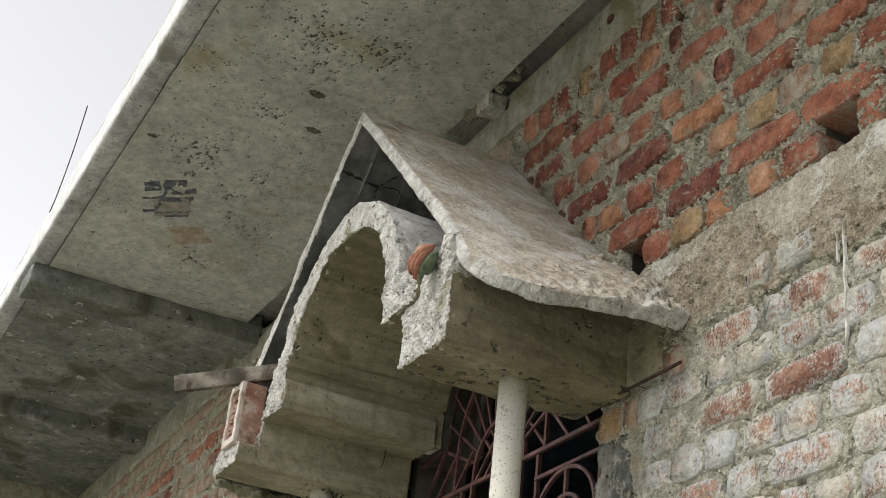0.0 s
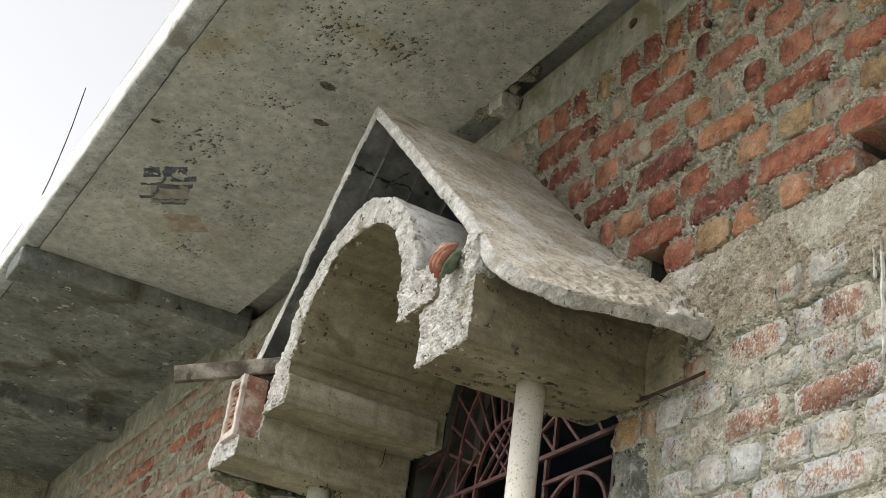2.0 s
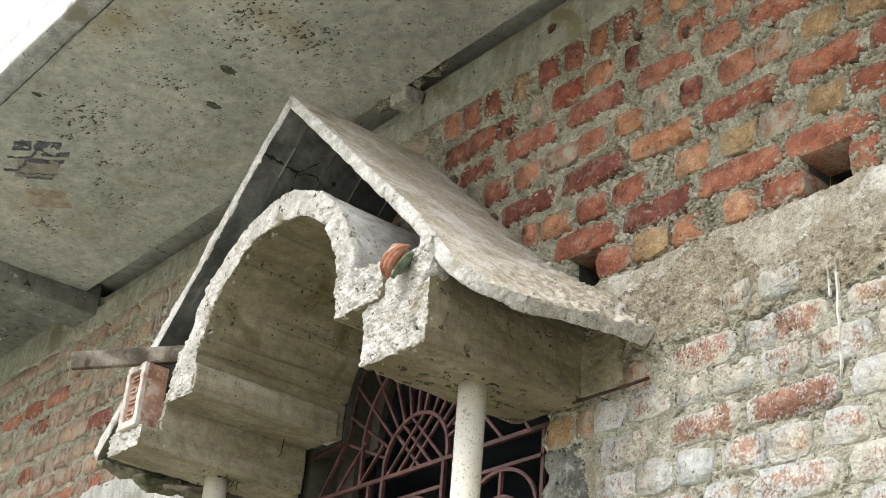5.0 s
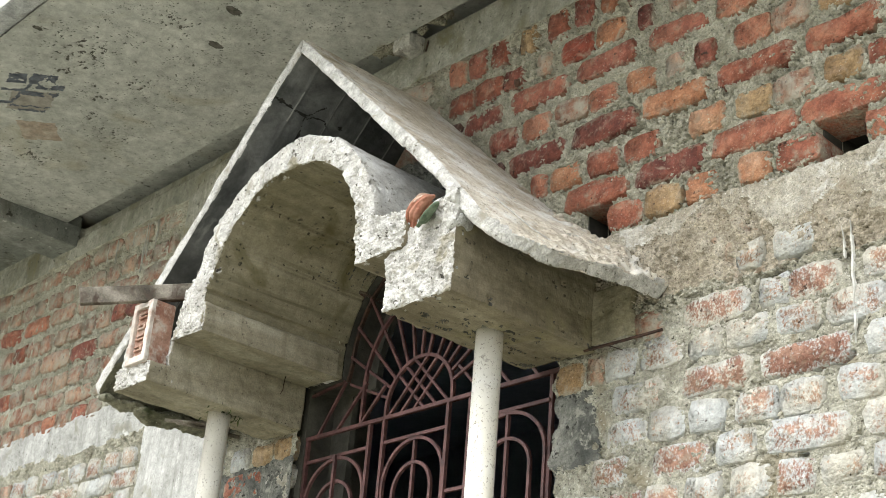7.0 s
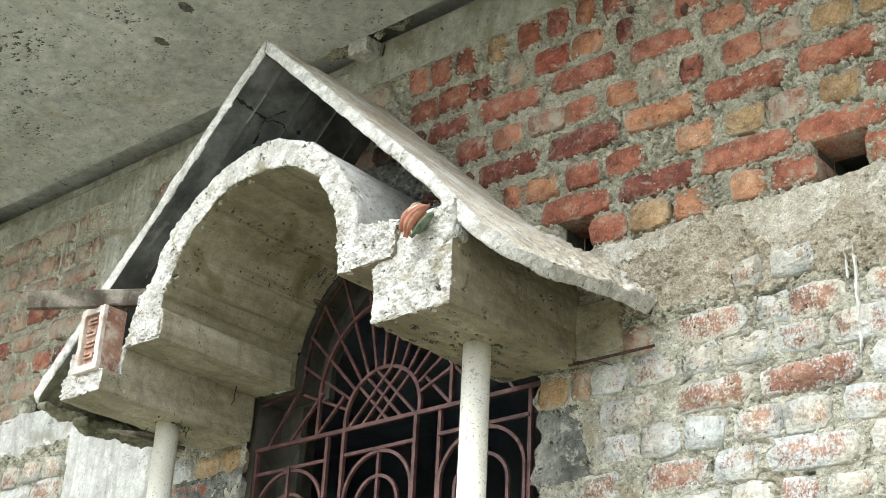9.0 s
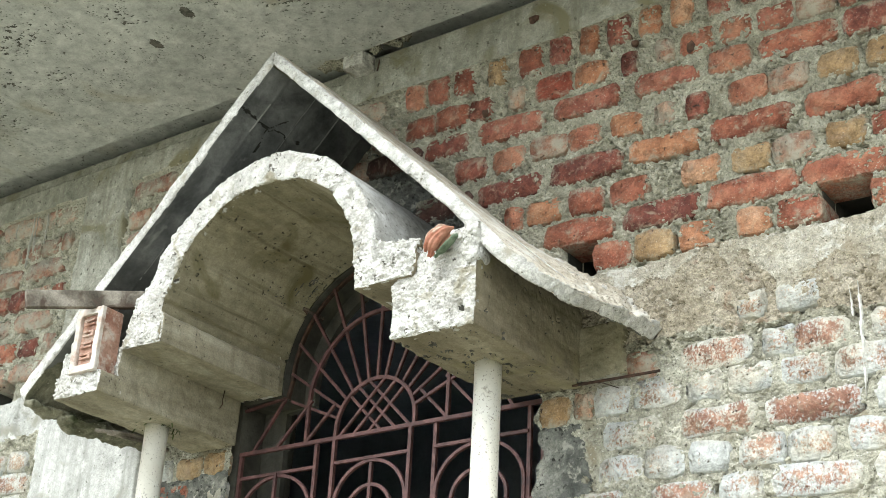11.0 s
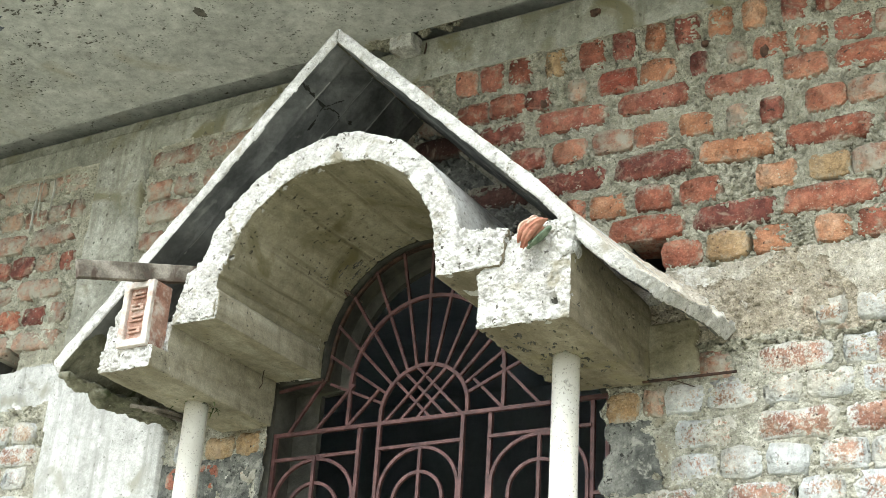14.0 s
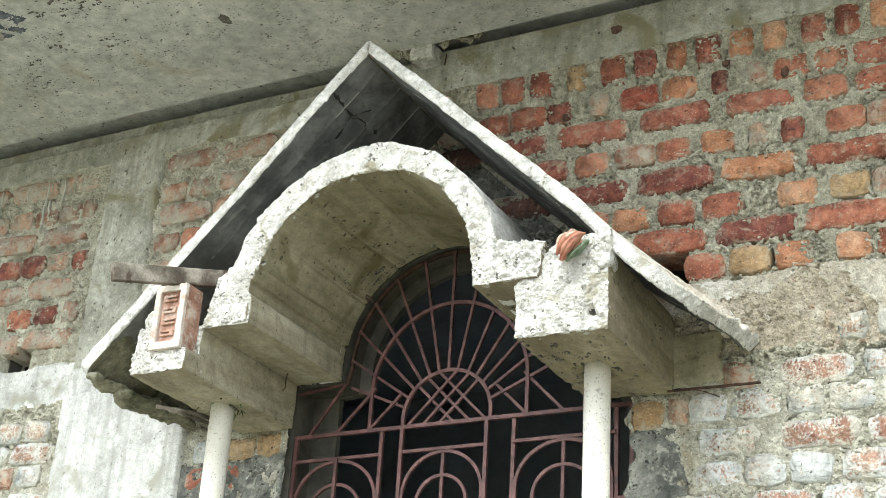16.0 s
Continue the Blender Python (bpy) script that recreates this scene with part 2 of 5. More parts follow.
M_mortar = material("rough mortar", ((0.22, (0.27, 0.258, 0.20)), (0.5, (0.37, 0.355, 0.28)), (0.8, (0.46, 0.445, 0.365))), 11, 0.97,
                    ((38, 0.9, 0.016), (140, 1.0, 0.008)), 0.3, 120, ((0.25, 0.235, 0.175), 7, 0.58, 0.7), grit=(110, 0.8, 0.009), speck=((0.06, 0.056, 0.042), 100, 0.64, 0.70), sand=0.25, salt=((0.5, 0.49, 0.44), 150, 0.64, 0.69))
M_plaster = material("grey plaster", ((0.25, (0.28, 0.252, 0.195)), (0.5, (0.355, 0.328, 0.268)), (0.75, (0.43, 0.408, 0.35))), 6, 0.93,
                     ((20, 0.5, 0.012), (130, 0.9, 0.005)), 0.4, 200, ((0.25, 0.208, 0.145), 3, 0.53, 0.63), lime=((0.60, 0.595, 0.56), 5, 0.51, 0.60), speck=((0.12, 0.105, 0.075), 120, 0.61, 0.68), sand=0.28, grit=(140, 0.5, 0.005), salt=((0.58, 0.57, 0.53), 130, 0.64, 0.69))
M_scar = material("brown undercoat", ((0.25, (0.245, 0.212, 0.157)), (0.5, (0.32, 0.283, 0.218)), (0.75, (0.39, 0.355, 0.29))), 9, 0.95,
                  ((30, 0.8, 0.012), (130, 0.9, 0.006)), 0.4, 130, ((0.3, 0.19, 0.13), 9, 0.6, 0.68), lime=((0.46, 0.44, 0.39), 14, 0.6, 0.66), speck=((0.08, 0.067, 0.045), 100, 0.61, 0.67), sand=0.3, grit=(120, 0.6, 0.006))
M_render = material("pale cement render", ((0.25, (0.33, 0.33, 0.31)), (0.5, (0.42, 0.42, 0.40)), (0.75, (0.52, 0.52, 0.50))), 5, 0.92,
                    ((25, 0.35, 0.008), (150, 0.5, 0.003)), 0.25, 140, ((0.28, 0.275, 0.23), 6, 0.56, 0.68), ((0.25, 0.25, 0.23), 0.85), sand=0.20, lime=((0.6, 0.6, 0.575), 10, 0.58, 0.66), speck=((0.16, 0.16, 0.14), 70, 0.63, 0.69))
M_damp_shade = material("damp cement and gable shade", ((0.25, (0.055, 0.058, 0.052)), (0.5, (0.115, 0.118, 0.105)), (0.75, (0.21, 0.21, 0.185))), 9, 0.9,
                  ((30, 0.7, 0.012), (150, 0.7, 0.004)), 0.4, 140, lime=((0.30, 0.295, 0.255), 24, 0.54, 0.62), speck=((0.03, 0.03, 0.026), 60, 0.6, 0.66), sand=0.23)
M_lowmortar = material("smeared mortar", ((0.22, (0.22, 0.21, 0.165)), (0.5, (0.31, 0.30, 0.243)), (0.8, (0.40, 0.388, 0.325))), 11, 0.96,
                       ((38, 0.8, 0.014), (140, 0.9, 0.006)), 0.42, 140, ((0.24, 0.215, 0.155), 7, 0.56, 0.68), speck=((0.06, 0.055, 0.04), 105, 0.61, 0.67), sand=0.3, grit=(140, 0.5, 0.005), salt=((0.54, 0.53, 0.48), 130, 0.62, 0.68))
BUMP_B = ((28, 0.9, 0.014), (150, 0.8, 0.004))


def brick_material(name, a, b, c, dust=None, core=None, rim=(0.34, 0.315, 0.25)):
    return material(name, ((0.2, a), (0.5, b), (0.8, c)), 12, 0.92, BUMP_B, 0.4, 150, ((0.30, 0.24, 0.18), 22, 0.58, 0.74), per_object=0.26, lime=dust, grit=(80, 0.45, 0.005),
                    speck=((0.05, 0.03, 0.022), 48, 0.65, 0.71), sand=0.22, salt=((0.52, 0.44, 0.36), 150, 0.65, 0.70), rim=None if core else rim, core=core)


DUST = ((0.36, 0.25, 0.18), 26, 0.56, 0.74)
COOL, WARM = (0.43, 0.442, 0.43), (0.445, 0.425, 0.365)
M_brick = {
    "r": brick_material("red brick", (0.17, 0.056, 0.036), (0.275, 0.10, 0.062), (0.36, 0.165, 0.104), DUST),
    "R": brick_material("bright red brick", (0.20, 0.05, 0.032), (0.28, 0.08, 0.05), (0.34, 0.125, 0.08), DUST),
    "d": brick_material("dark red brick", (0.12, 0.04, 0.031), (0.215, 0.073, 0.052), (0.30, 0.12, 0.08), DUST),
    "o": brick_material("orange brick", (0.24, 0.10, 0.054), (0.36, 0.168, 0.092), (0.43, 0.25, 0.155), DUST),
    "y": brick_material("yellow brick", (0.27, 0.175, 0.09), (0.34, 0.235, 0.13), (0.39, 0.295, 0.19), DUST),
    "p": brick_material("dusty brick", (0.22, 0.10, 0.065), (0.31, 0.165, 0.108), (0.37, 0.24, 0.165), ((0.335, 0.305, 0.245), 20, 0.42, 0.60)),
    "g": brick_material("mortar-smeared brick", (0.18, 0.085, 0.06), (0.26, 0.14, 0.095), (0.33, 0.21, 0.15), ((0.285, 0.27, 0.22), 17, 0.40, 0.58)),
    "k": brick_material("brick with gable shade painted in", (0.045, 0.022, 0.018), (0.08, 0.038, 0.03), (0.115, 0.058, 0.046), None, None, (0.10, 0.095, 0.08)),
    "w": brick_material("limewashed brick", (0.20, 0.10, 0.072), (0.295, 0.17, 0.122), (0.36, 0.24, 0.17), None, (COOL, WARM, 0.20)),
    "W": brick_material("heavily limewashed brick", (0.22, 0.125, 0.088), (0.32, 0.20, 0.135), (0.38, 0.275, 0.19), None, (COOL, WARM, 0.40)),
}
M_iron = material("red oxide painted iron", ((0.3, (0.055, 0.025, 0.024)), (0.6, (0.10, 0.045, 0.042)), (0.8, (0.14, 0.07, 0.065))), 20, 0.6, ((200, 0.2, 0.001),), 0.15, 150, spec=0.4)
M_pvc = material("cream plastic pipe", ((0.3, (0.66, 0.63, 0.54)), (0.6, (0.72, 0.695, 0.61)), (0.8, (0.75, 0.73, 0.66))), 8, 0.45, ((200, 0.1, 0.001),), 0.05, 200,
                 ((0.42, 0.39, 0.33), 42, 0.62, 0.72), spec=0.5, speck=((0.36, 0.33, 0.27), 150, 0.59, 0.66), salt=((0.26, 0.235, 0.19), 75, 0.68, 0.72))
M_wood = material("old grey wood", ((0.25, (0.07, 0.06, 0.047)), (0.5, (0.15, 0.132, 0.107)), (0.75, (0.27, 0.246, 0.21))), 9, 0.85, ((90, 0.5, 0.003),), 0.4, 60, ((0.07, 0.05, 0.038), 14, 0.52, 0.62), sand=0.2)
M_rust = material("rusty iron", ((0.3, (0.028, 0.018, 0.014)), (0.7, (0.07, 0.038, 0.026))), 30, 0.85, ((200, 0.5, 0.001),), 0.3, 200)
M_dark = material("unlit room plaster", ((0.3, (0.40, 0.44, 0.48)), (0.7, (0.50, 0.54, 0.58))), 3, 0.95, ((60, 0.2, 0.003),), 0.1)
M_ground = material("dry earth", ((0.25, (0.31, 0.298, 0.225)), (0.5, (0.40, 0.385, 0.30)), (0.75, (0.47, 0.455, 0.365))), 0.8, 0.97, ((6, 0.5, 0.03), (60, 0.5, 0.006)), 0.3, 40,
                    ((0.26, 0.29, 0.14), 0.5, 0.55, 0.7))


# ---- mesh helpers ----
def part(name, bm, mat, parent=None, label="", smooth=False):
    me = bpy.data.meshes.new(name)
    if smooth:
        for f in bm.faces:
            f.smooth = True
    bm.to_mesh(me)
    bm.free()
    me.materials.append(mat)
    ob = new(name, me)
    ob.parent = parent
    return tagged(ob, label)


def holder(name, at, label, category, group="", kind=""):
    return tagged(new(name), label, category, group, kind)


def box(bm, x0, x1, y0, y1, z0, z1):
    v = [bm.verts.new((x, y, z)) for x in (x0, x1) for y in (y0, y1) for z in (z0, z1)]
    for q in ((0, 1, 3, 2), (4, 6, 7, 5), (0, 4, 5, 1), (2, 3, 7, 6), (0, 2, 6, 4), (1, 5, 7, 3)):
        bm.faces.new([v[k] for k in q])
    return v


def extruded(bm, outline, y0, y1):
    """A closed outline of (x, z) drawn out along y."""
    a = [bm.verts.new((x, y0, z)) for x, z in outline]
    b = [bm.verts.new((x, y1, z)) for x, z in outline]
    bm.faces.new(a)
    bm.faces.new(b[::-1])
    for k in range(len(a)):
        bm.faces.new((a[k - 1], b[k - 1], b[k], a[k]))
    bmesh.ops.recalc_face_normals(bm, faces=bm.faces)


def rough_solid(name, bm, voxel, mats, parent, shift, label="", pick=None):
    """A solid cut into small facets, each vertex moved along its normal by shift(points, normals); pick(points, normals) chooses the material."""
    bmesh.ops.recalc_face_normals(bm, faces=bm.faces)
    tmp_me = bpy.data.meshes.new("tmp")
    bm.to_mesh(tmp_me)
    bm.free()
    tmp = new("tmp", tmp_me)
    mod = tmp.modifiers.new("remesh", "REMESH")
    mod.mode, mod.voxel_size, mod.adaptivity = "VOXEL", voxel, 0.0
    me = bpy.data.meshes.new_from_object(tmp.evaluated_get(bpy.context.evaluated_depsgraph_get()))
    me.name = name
    bpy.data.objects.remove(tmp)
    bpy.data.meshes.remove(tmp_me)
    n = len(me.vertices)
    co, no = np.empty(n * 3), np.empty(n * 3)
    me.vertices.foreach_get("co", co)
    me.vertices.foreach_get("normal", no)
    co, no = co.reshape(-1, 3), no.reshape(-1, 3)
    co = co + no * shift(co, no)[:, None]
    me.vertices.foreach_set("co", co.ravel())
    for m in mats:
        me.materials.append(m)
    me.update()
    if pick:
        k = len(me.polygons)
        c, fn = np.empty(k * 3), np.empty(k * 3)
        me.polygons.foreach_get("center", c)
        me.polygons.foreach_get("normal", fn)
        me.polygons.foreach_set("material_index", pick(c.reshape(-1, 3), fn.reshape(-1, 3)).astype(np.int32))
    me.polygons.foreach_set("use_smooth", np.ones(len(me.polygons), bool))
    ob = new(name, me)
    ob.parent = parent
    return tagged(ob, label)


def tube(points, radius, sides=8, turn=0.0):
    """A round bar along points."""
    bm = bmesh.new()
    rings = []
    pts = [Vector(p) for p in points]
    for k, p in enumerate(pts):
        d = (pts[min(k + 1, len(pts) - 1)] - pts[max(k - 1, 0)]).normalized()
        side = d.cross(Vector((0, 1, 0)))
        side = side.normalized() if side.length > 0.1 else Vector((1, 0, 0))
        up = side.cross(d)
        rings.append([bm.verts.new(p + radius * (math.cos(a) * side + math.sin(a) * up)) for a in (turn + 2 * math.pi * s / sides for s in range(sides))])
    for r, q in zip(rings, rings[1:]):
        for s in range(sides):
            bm.faces.new((r[s - 1], r[s], q[s], q[s - 1])).smooth = sides > 4
    bm.faces.new(rings[0])
    bm.faces.new(rings[-1][::-1])
    bmesh.ops.recalc_face_normals(bm, faces=bm.faces)
    return bm


# ---- ground ----
bm = bmesh.new()
bmesh.ops.create_grid(bm, x_segments=40, y_segments=40, size=400)
tagged(part("ground", bm, M_ground), "bare dry earth with weedy patches", "ground", kind="structure")

# ---- bricks of the wall: courses of (left, right) ends with a tone each ----
LAID = []          # x0, x1, z0, z1, tone, side


def course(z, h, tones, *ends, side="front"):
    for tone, x0, x1 in zip(tones, ends[::2], ends[1::2]):
        LAID.append((x0, x1, z - h / 2, z + h / 2, tone, side))


def run_on(z, h, x0, x1, length, tones, seed, side="front"):
    """Carries a course on with bricks of one length."""
    rnd = random.Random(seed)
    x = x0
    while x + 0.4 * length < x1:
        w = length * rnd.uniform(0.92, 1.06)
        LAID.append((x, min(x + w, x1), z - h / 2 + rnd.uniform(-.004, .004), z + h / 2 + rnd.uniform(-.004, .004), rnd.choice(tones), side))
        x += w + rnd.uniform(0.015, 0.032)


course(4.225, 0.105, "rdryrdodoodro", -.103, -.027, -.005, .07, .101, .175, .237, .298, .359, .438, .478, .546, .594, .651, .689, .763, .8, .873, .909, .98, 1.034, 1.103,
       1.14, 1.21, 1.25, 1.33)
course(4.097, 0.08, "rrdpRodprr", -.096, .022, .033, .158, .169, .25, .321, .38, .429, .555, .574, .687, .742, .788, .86, .913, .94, 1.045, 1.07, 1.164)
course(3.997, 0.075, "rddddr", -.25, -.03, -.005, .161, .202, .45, .498, .731, .785, 1.005, 1.031, 1.158)
course(3.88, 0.078, "drpropdrpy", .12, .24, .275, .383, .412, .545, .554, .656, .701, .80, .853, .914, .958, 1.017, 1.093, 1.203, 1.217, 1.326, 1.36, 1.473)
course(3.768, 0.08, "dddorr", -.03, .19, .218, .451, .489, .731, .767, .987, 1.03, 1.271, 1.313, 1.53)
course(3.655, 0.082, "rorroypy", .328, .385, .408, .517, .557, .671, .701, .82, .936, 1.048, 1.094, 1.203, 1.215, 1.33, 1.37, 1.479)
course(3.555, 0.078, "rdrr", .471, .705, .743, .993, 1.012, 1.281, 1.291, 1.545)
course(3.455, 0.085, "ryoorro", .641, .76, .782, .899, .92, 1.03, 1.099, 1.192, 1.219, 1.339, 1.479, 1.56, 1.60, 1.71)
course(3.21, 0.08, "WW", 1.092, 1.166, 1.205, 1.314)
course(3.092, 0.085, "pwWwW", .75, .84, .919, 1.12, 1.158, 1.244, 1.248, 1.388, 1.454, 1.68)
course(3.005, 0.085, "WWwWWWW", .649, .759, .776, .916, .934, 1.034, 1.059, 1.178, 1.209, 1.33, 1.352, 1.503, 1.53, 1.64)
course(2.902, 0.085, "wwwW", .677, .845, .914, 1.126, 1.157, 1.409, 1.444, 1.68)
course(2.805, 0.085, "wWWwWwW", .668, .792, .809, .919, .936, 1.05, 1.082, 1.205, 1.216, 1.331, 1.373, 1.485, 1.51, 1.62)
course(2.71, 0.085, "WwWwW", .614, .73, .825, .99, 1.022, 1.139, 1.159, 1.401, 1.43, 1.67)
for z, x, n, tone in ((4.225, 1.36, .07, "rod"), (4.097, 1.19, .11, "rdp"), (3.997, 1.185, .235, "rd"), (3.88, 1.5, .11, "ryp"), (3.768, 1.56, .235, "rd"),
                      (3.655, 1.5, .11, "rop"), (3.555, 1.575, .235, "rd"), (3.455, 1.735, .11, "rop"), (3.092, 1.71, .235, "wW"), (3.005, 1.67, .11, "wW"),
                      (2.902, 1.71, .235, "wW"), (2.805, 1.65, .11, "wW"), (2.71, 1.70, .235, "wW")):
    run_on(z, 0.082 if z < 4.2 else 0.105, x, 2.35, n, tone, int(z * 1000))
for z, x, n in ((2.61, 0.52, .11), (2.51, 0.52, .235), (2.41, 0.52, .11)):
    run_on(z, 0.085, x, 2.0, n, "wW", int(z * 1000))
for k, z in enumerate((4.225, 4.097, 3.997, 3.88, 3.768, 3.655, 3.555, 3.455)):
    n = .11 if k % 2 else .235
    run_on(z, 0.08, -1.45, -0.5 if k > 2 else -0.14, n, "ggpgr" if k > 2 else "gggp", 40 + k)
    run_on(z, 0.08, -5.38, -2.14 if k == 7 else -1.79, n, "gpgpgdr" if k > 1 else "gggp", 70 + k, "left")
for k, z in enumerate((3.18, 3.092, 3.005, 2.902, 2.805, 2.71)):
    run_on(z, 0.082, -3.0, -1.79, .235 if k % 2 else .11, "WWwWp", 90 + k, "left")
course(3.005, 0.085, "yp", .475, .565, .585, .64)
run_on(3.03, 0.075, -1.13, -0.78, .11, "ydW", 120)
run_on(2.935, 0.08, -1.15, -0.78, .235, "dW", 121)
HOLES = ((0.535, 0.645, 3.405, 3.522), (1.336, 1.478, 3.405, 3.524), (-2.12, -1.99, 3.44, 3.535))


# open joints where the mortar has fallen out: centre, half width, half height, lean
SLOTS = ((1.255, 2.758, .034, .007, .1), (1.009, 2.717, .010, .016, 0), (1.272, 2.659, .018, .007, 0), (1.141, 3.612, .016, .008, 0), (0.908, 3.456, .008, .026, 0),
         (0.948, 2.957, .026, .005, .8), (1.19, 3.135, .04, .006, .2), (1.40, 2.875, .02, .008, .2), (0.80, 3.40, .018, .007, 0), (0.745, 3.715, .02, .006, .1), (0.47, 3.612, .014, .007, 0))


# ---- the wall's skin: mortar, plaster, render, ring beam, column ----
def skin_fields(x, z):
    """For points of the wall: how far the surface stands proud, and which coat covers it."""
    p = np.stack([x, 0 * x, z], -1)
    wob = fbm(p * 14, 3, 4)
    big = fbm(p * 4, 5, 3)
    fine = fbm(p * 60, 9, 3) + 0.45 * (0.55 - pebbles(p * 95, 12))
    warp = p + 0.012 * np.stack([fbm(p * 22, 61, 2), 0 * x, fbm(p * 22, 62, 2)], -1)
    warp = np.stack([warp[..., 0] + 0.5 * warp[..., 2], 0 * x, warp[..., 2] - 0.25 * warp[..., 0]], -1)
    cell = pebbles(warp * np.array([58, 1, 92]), 63)
    clump = 0.55 * (0.5 - cell) + 0.45 * (0.5 - pebbles(warp * np.array([115, 1, 165]), 66)) + 0.35 * (0.25 - np.abs(fbm(warp * np.array([26, 1, 60]), 68, 3)))
    slit = np.clip((cell - 0.60) * 6, 0, 1) * (fbm(p * 9, 67, 2) > -0.1)
    dist = np.full(x.shape, 1.0)
    for x0, x1, z0, z1, tone, side in LAID:
        near = (x > x0 - .06) & (x < x1 + .06) & (z > z0 - .06) & (z < z1 + .06)
        if near.any():
            d = np.maximum(np.maximum(x0 - x[near], x[near] - x1), np.maximum(z0 - z[near], z[near] - z1))
            dist[near] = np.minimum(dist[near], d)
    proud = 0.004 + 0.005 * wob + 0.004 * fine + 0.004 * big + 0.022 * clump - 0.016 * slit
    edge = dist + 0.020 * wob + 0.006 * fine + 0.014 * clump + 0.008
    edge = np.where(z < 3.12, edge + 0.004 + 0.006 * wob, edge)
    inside = np.clip(edge / 0.012, -1, 1)
    smear = fbm(p * 3.1, 15, 4) + 0.35 * wob
    cover = np.where(x < -1.79, -0.25, np.where(x < -0.4, -0.25, 0.33)) - 0.25 * np.clip((z - 3.95) / 0.3, 0, 1)
    inside = np.where(smear > cover, np.maximum(inside, np.clip((smear - cover) * 5, -1, 0.4)), inside)
    low = z < 3.12
    proud = np.where(dist < 1, np.where(inside < 0, inside * 0.018 + proud * (1 + inside), proud), proud)
    proud = np.where(low, proud * 0.42 + 0.003, proud)
    coat = np.where(low, 1, 0)
    # plaster band with uneven edges, thinner where courses show through
    top = 3.405 + 0.012 * big + 0.008 * wob
    bottom = np.where(x > 0, 3.155 - 0.05 * (x > 1.05) * big - 0.03 * wob + 0.02 * big, 3.285 + 0.02 * wob + 0.02 * big)
    top = np.where(x < 0, 3.435 + 0.01 * wob, top)
    band = (z < top) & (z > bottom) & ((x > 0.5) | (x < -1.1))
    coat = np.where(band, np.where(x < 0, 3, 2), coat)
    proud = np.where(band, 0.004 + 0.009 * np.clip((z - bottom) / 0.09, 0, 1) + 0.004 * big + 0.004 * wob + (0.003 + 0.003 * (big < 0.1)) * fine + (0.003 + 0.004 * (big < 0)) * clump - 0.010 * slit * (wob > 0.1), proud)
    scar = band & (x > 0.6) & (big * 0.6 + 0.35 * wob + fbm(p * 2.2, 71, 3) * 0.5 - np.clip((np.abs(x - 1.0) - 0.3) * 1.2, 0, 1) - np.clip((z - 3.30) * 6, -0.2, 1) > -0.13)
    coat = np.where(scar, 7, coat)
    proud = np.where(scar, proud - 0.004 + 0.004 * clump + 0.003 * fine, proud)
    # pale render beside the window and under the canopy
    pil = (x > -1.76 + 0.012 * wob) & (x < -1.18 + 0.014 * wob) & (z < 3.30 + 0.012 * wob)
    coat = np.where(pil, 3, coat)
    proud = np.where(pil, 0.02 + 0.003 * big + 0.0012 * fine + 0.006 * fbm(np.stack([x * 36, 0 * x, z * 2.5], -1), 73, 3) + 0.004 * np.clip((z - 3.2) * 8, 0, 1) * clump + 0.006 * ((x < -1.36 + .01 * wob)), proud)
    damp = ((x > 0.4) & (x < 0.62 + 0.07 * wob + 0.04 * big) & (z < 2.955 + 0.02 * wob) & (z > 2.745 + 0.04 * wob)) | ((x > -1.18) & (x < -0.7) & (z < 2.99 + .02 * wob) & (wob > -0.45))
    coat = np.where(damp, 4, coat)
    proud = np.where(damp, 0.009 + 0.006 * wob + 0.003 * fine + 0.005 * clump, proud)
    pad = (x > 0.59) & (x < 0.735 + 0.03 * wob + 0.03 * big) & (z > 3.075 + 0.006 * wob) & (z < 3.24)
    coat = np.where(pad, 6, coat)
    proud = np.where(pad, 0.02 + 0.006 * wob + 0.003 * fine + 0.003 * clump, proud)
    # joints inside the gable take the dark coat: the gable's shade painted on
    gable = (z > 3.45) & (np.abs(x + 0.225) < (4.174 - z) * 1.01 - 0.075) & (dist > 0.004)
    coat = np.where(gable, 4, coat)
    # concrete column and ring beam
    left = -1.745 + 0.006 * wob + 0.02 * np.clip(z - 3.5, 0, 1)
    pillar = (x > left) & (x < left + 0.255 + 0.006 * wob) & (z > 3.40)
    coat = np.where(pillar, 5, coat)
    proud = np.where(pillar, 0.012 + 0.002 * big + 0.001 * fine + 0.004 * (np.abs(x - left - .127) > .08), proud)
    beam = (z > BAND + 0.008 * wob + 0.008 * big)
    coat = np.where(beam, 5, coat)
    proud = np.where(beam, 0.015 + 0.003 * big + 0.001 * fine, proud)
    gap = (x > -2.72) & (x < -0.39 + 0.03 * wob) & (z > 4.388 + 0.006 * wob + 0.004 * big)
    proud = np.where(gap, -0.014 + 0.004 * wob + 0.002 * fine, proud)
    for x0, x1, z0, z1 in HOLES:
        d = np.maximum(np.maximum(x0 - x, x - x1), np.maximum(z0 - z, z - z1)) + 0.004 * wob
        proud = np.where(d < 0.004, np.minimum(proud, -0.11), proud)
    for sx, sz, sw, sh, lean in SLOTS:
        u, v = (x - sx), (z - sz) - lean * (x - sx)
        proud = np.where((u / sw) ** 2 + (v / sh) ** 2 + 0.5 * wob < 1, np.minimum(proud, -0.045), proud)
    return proud, coat


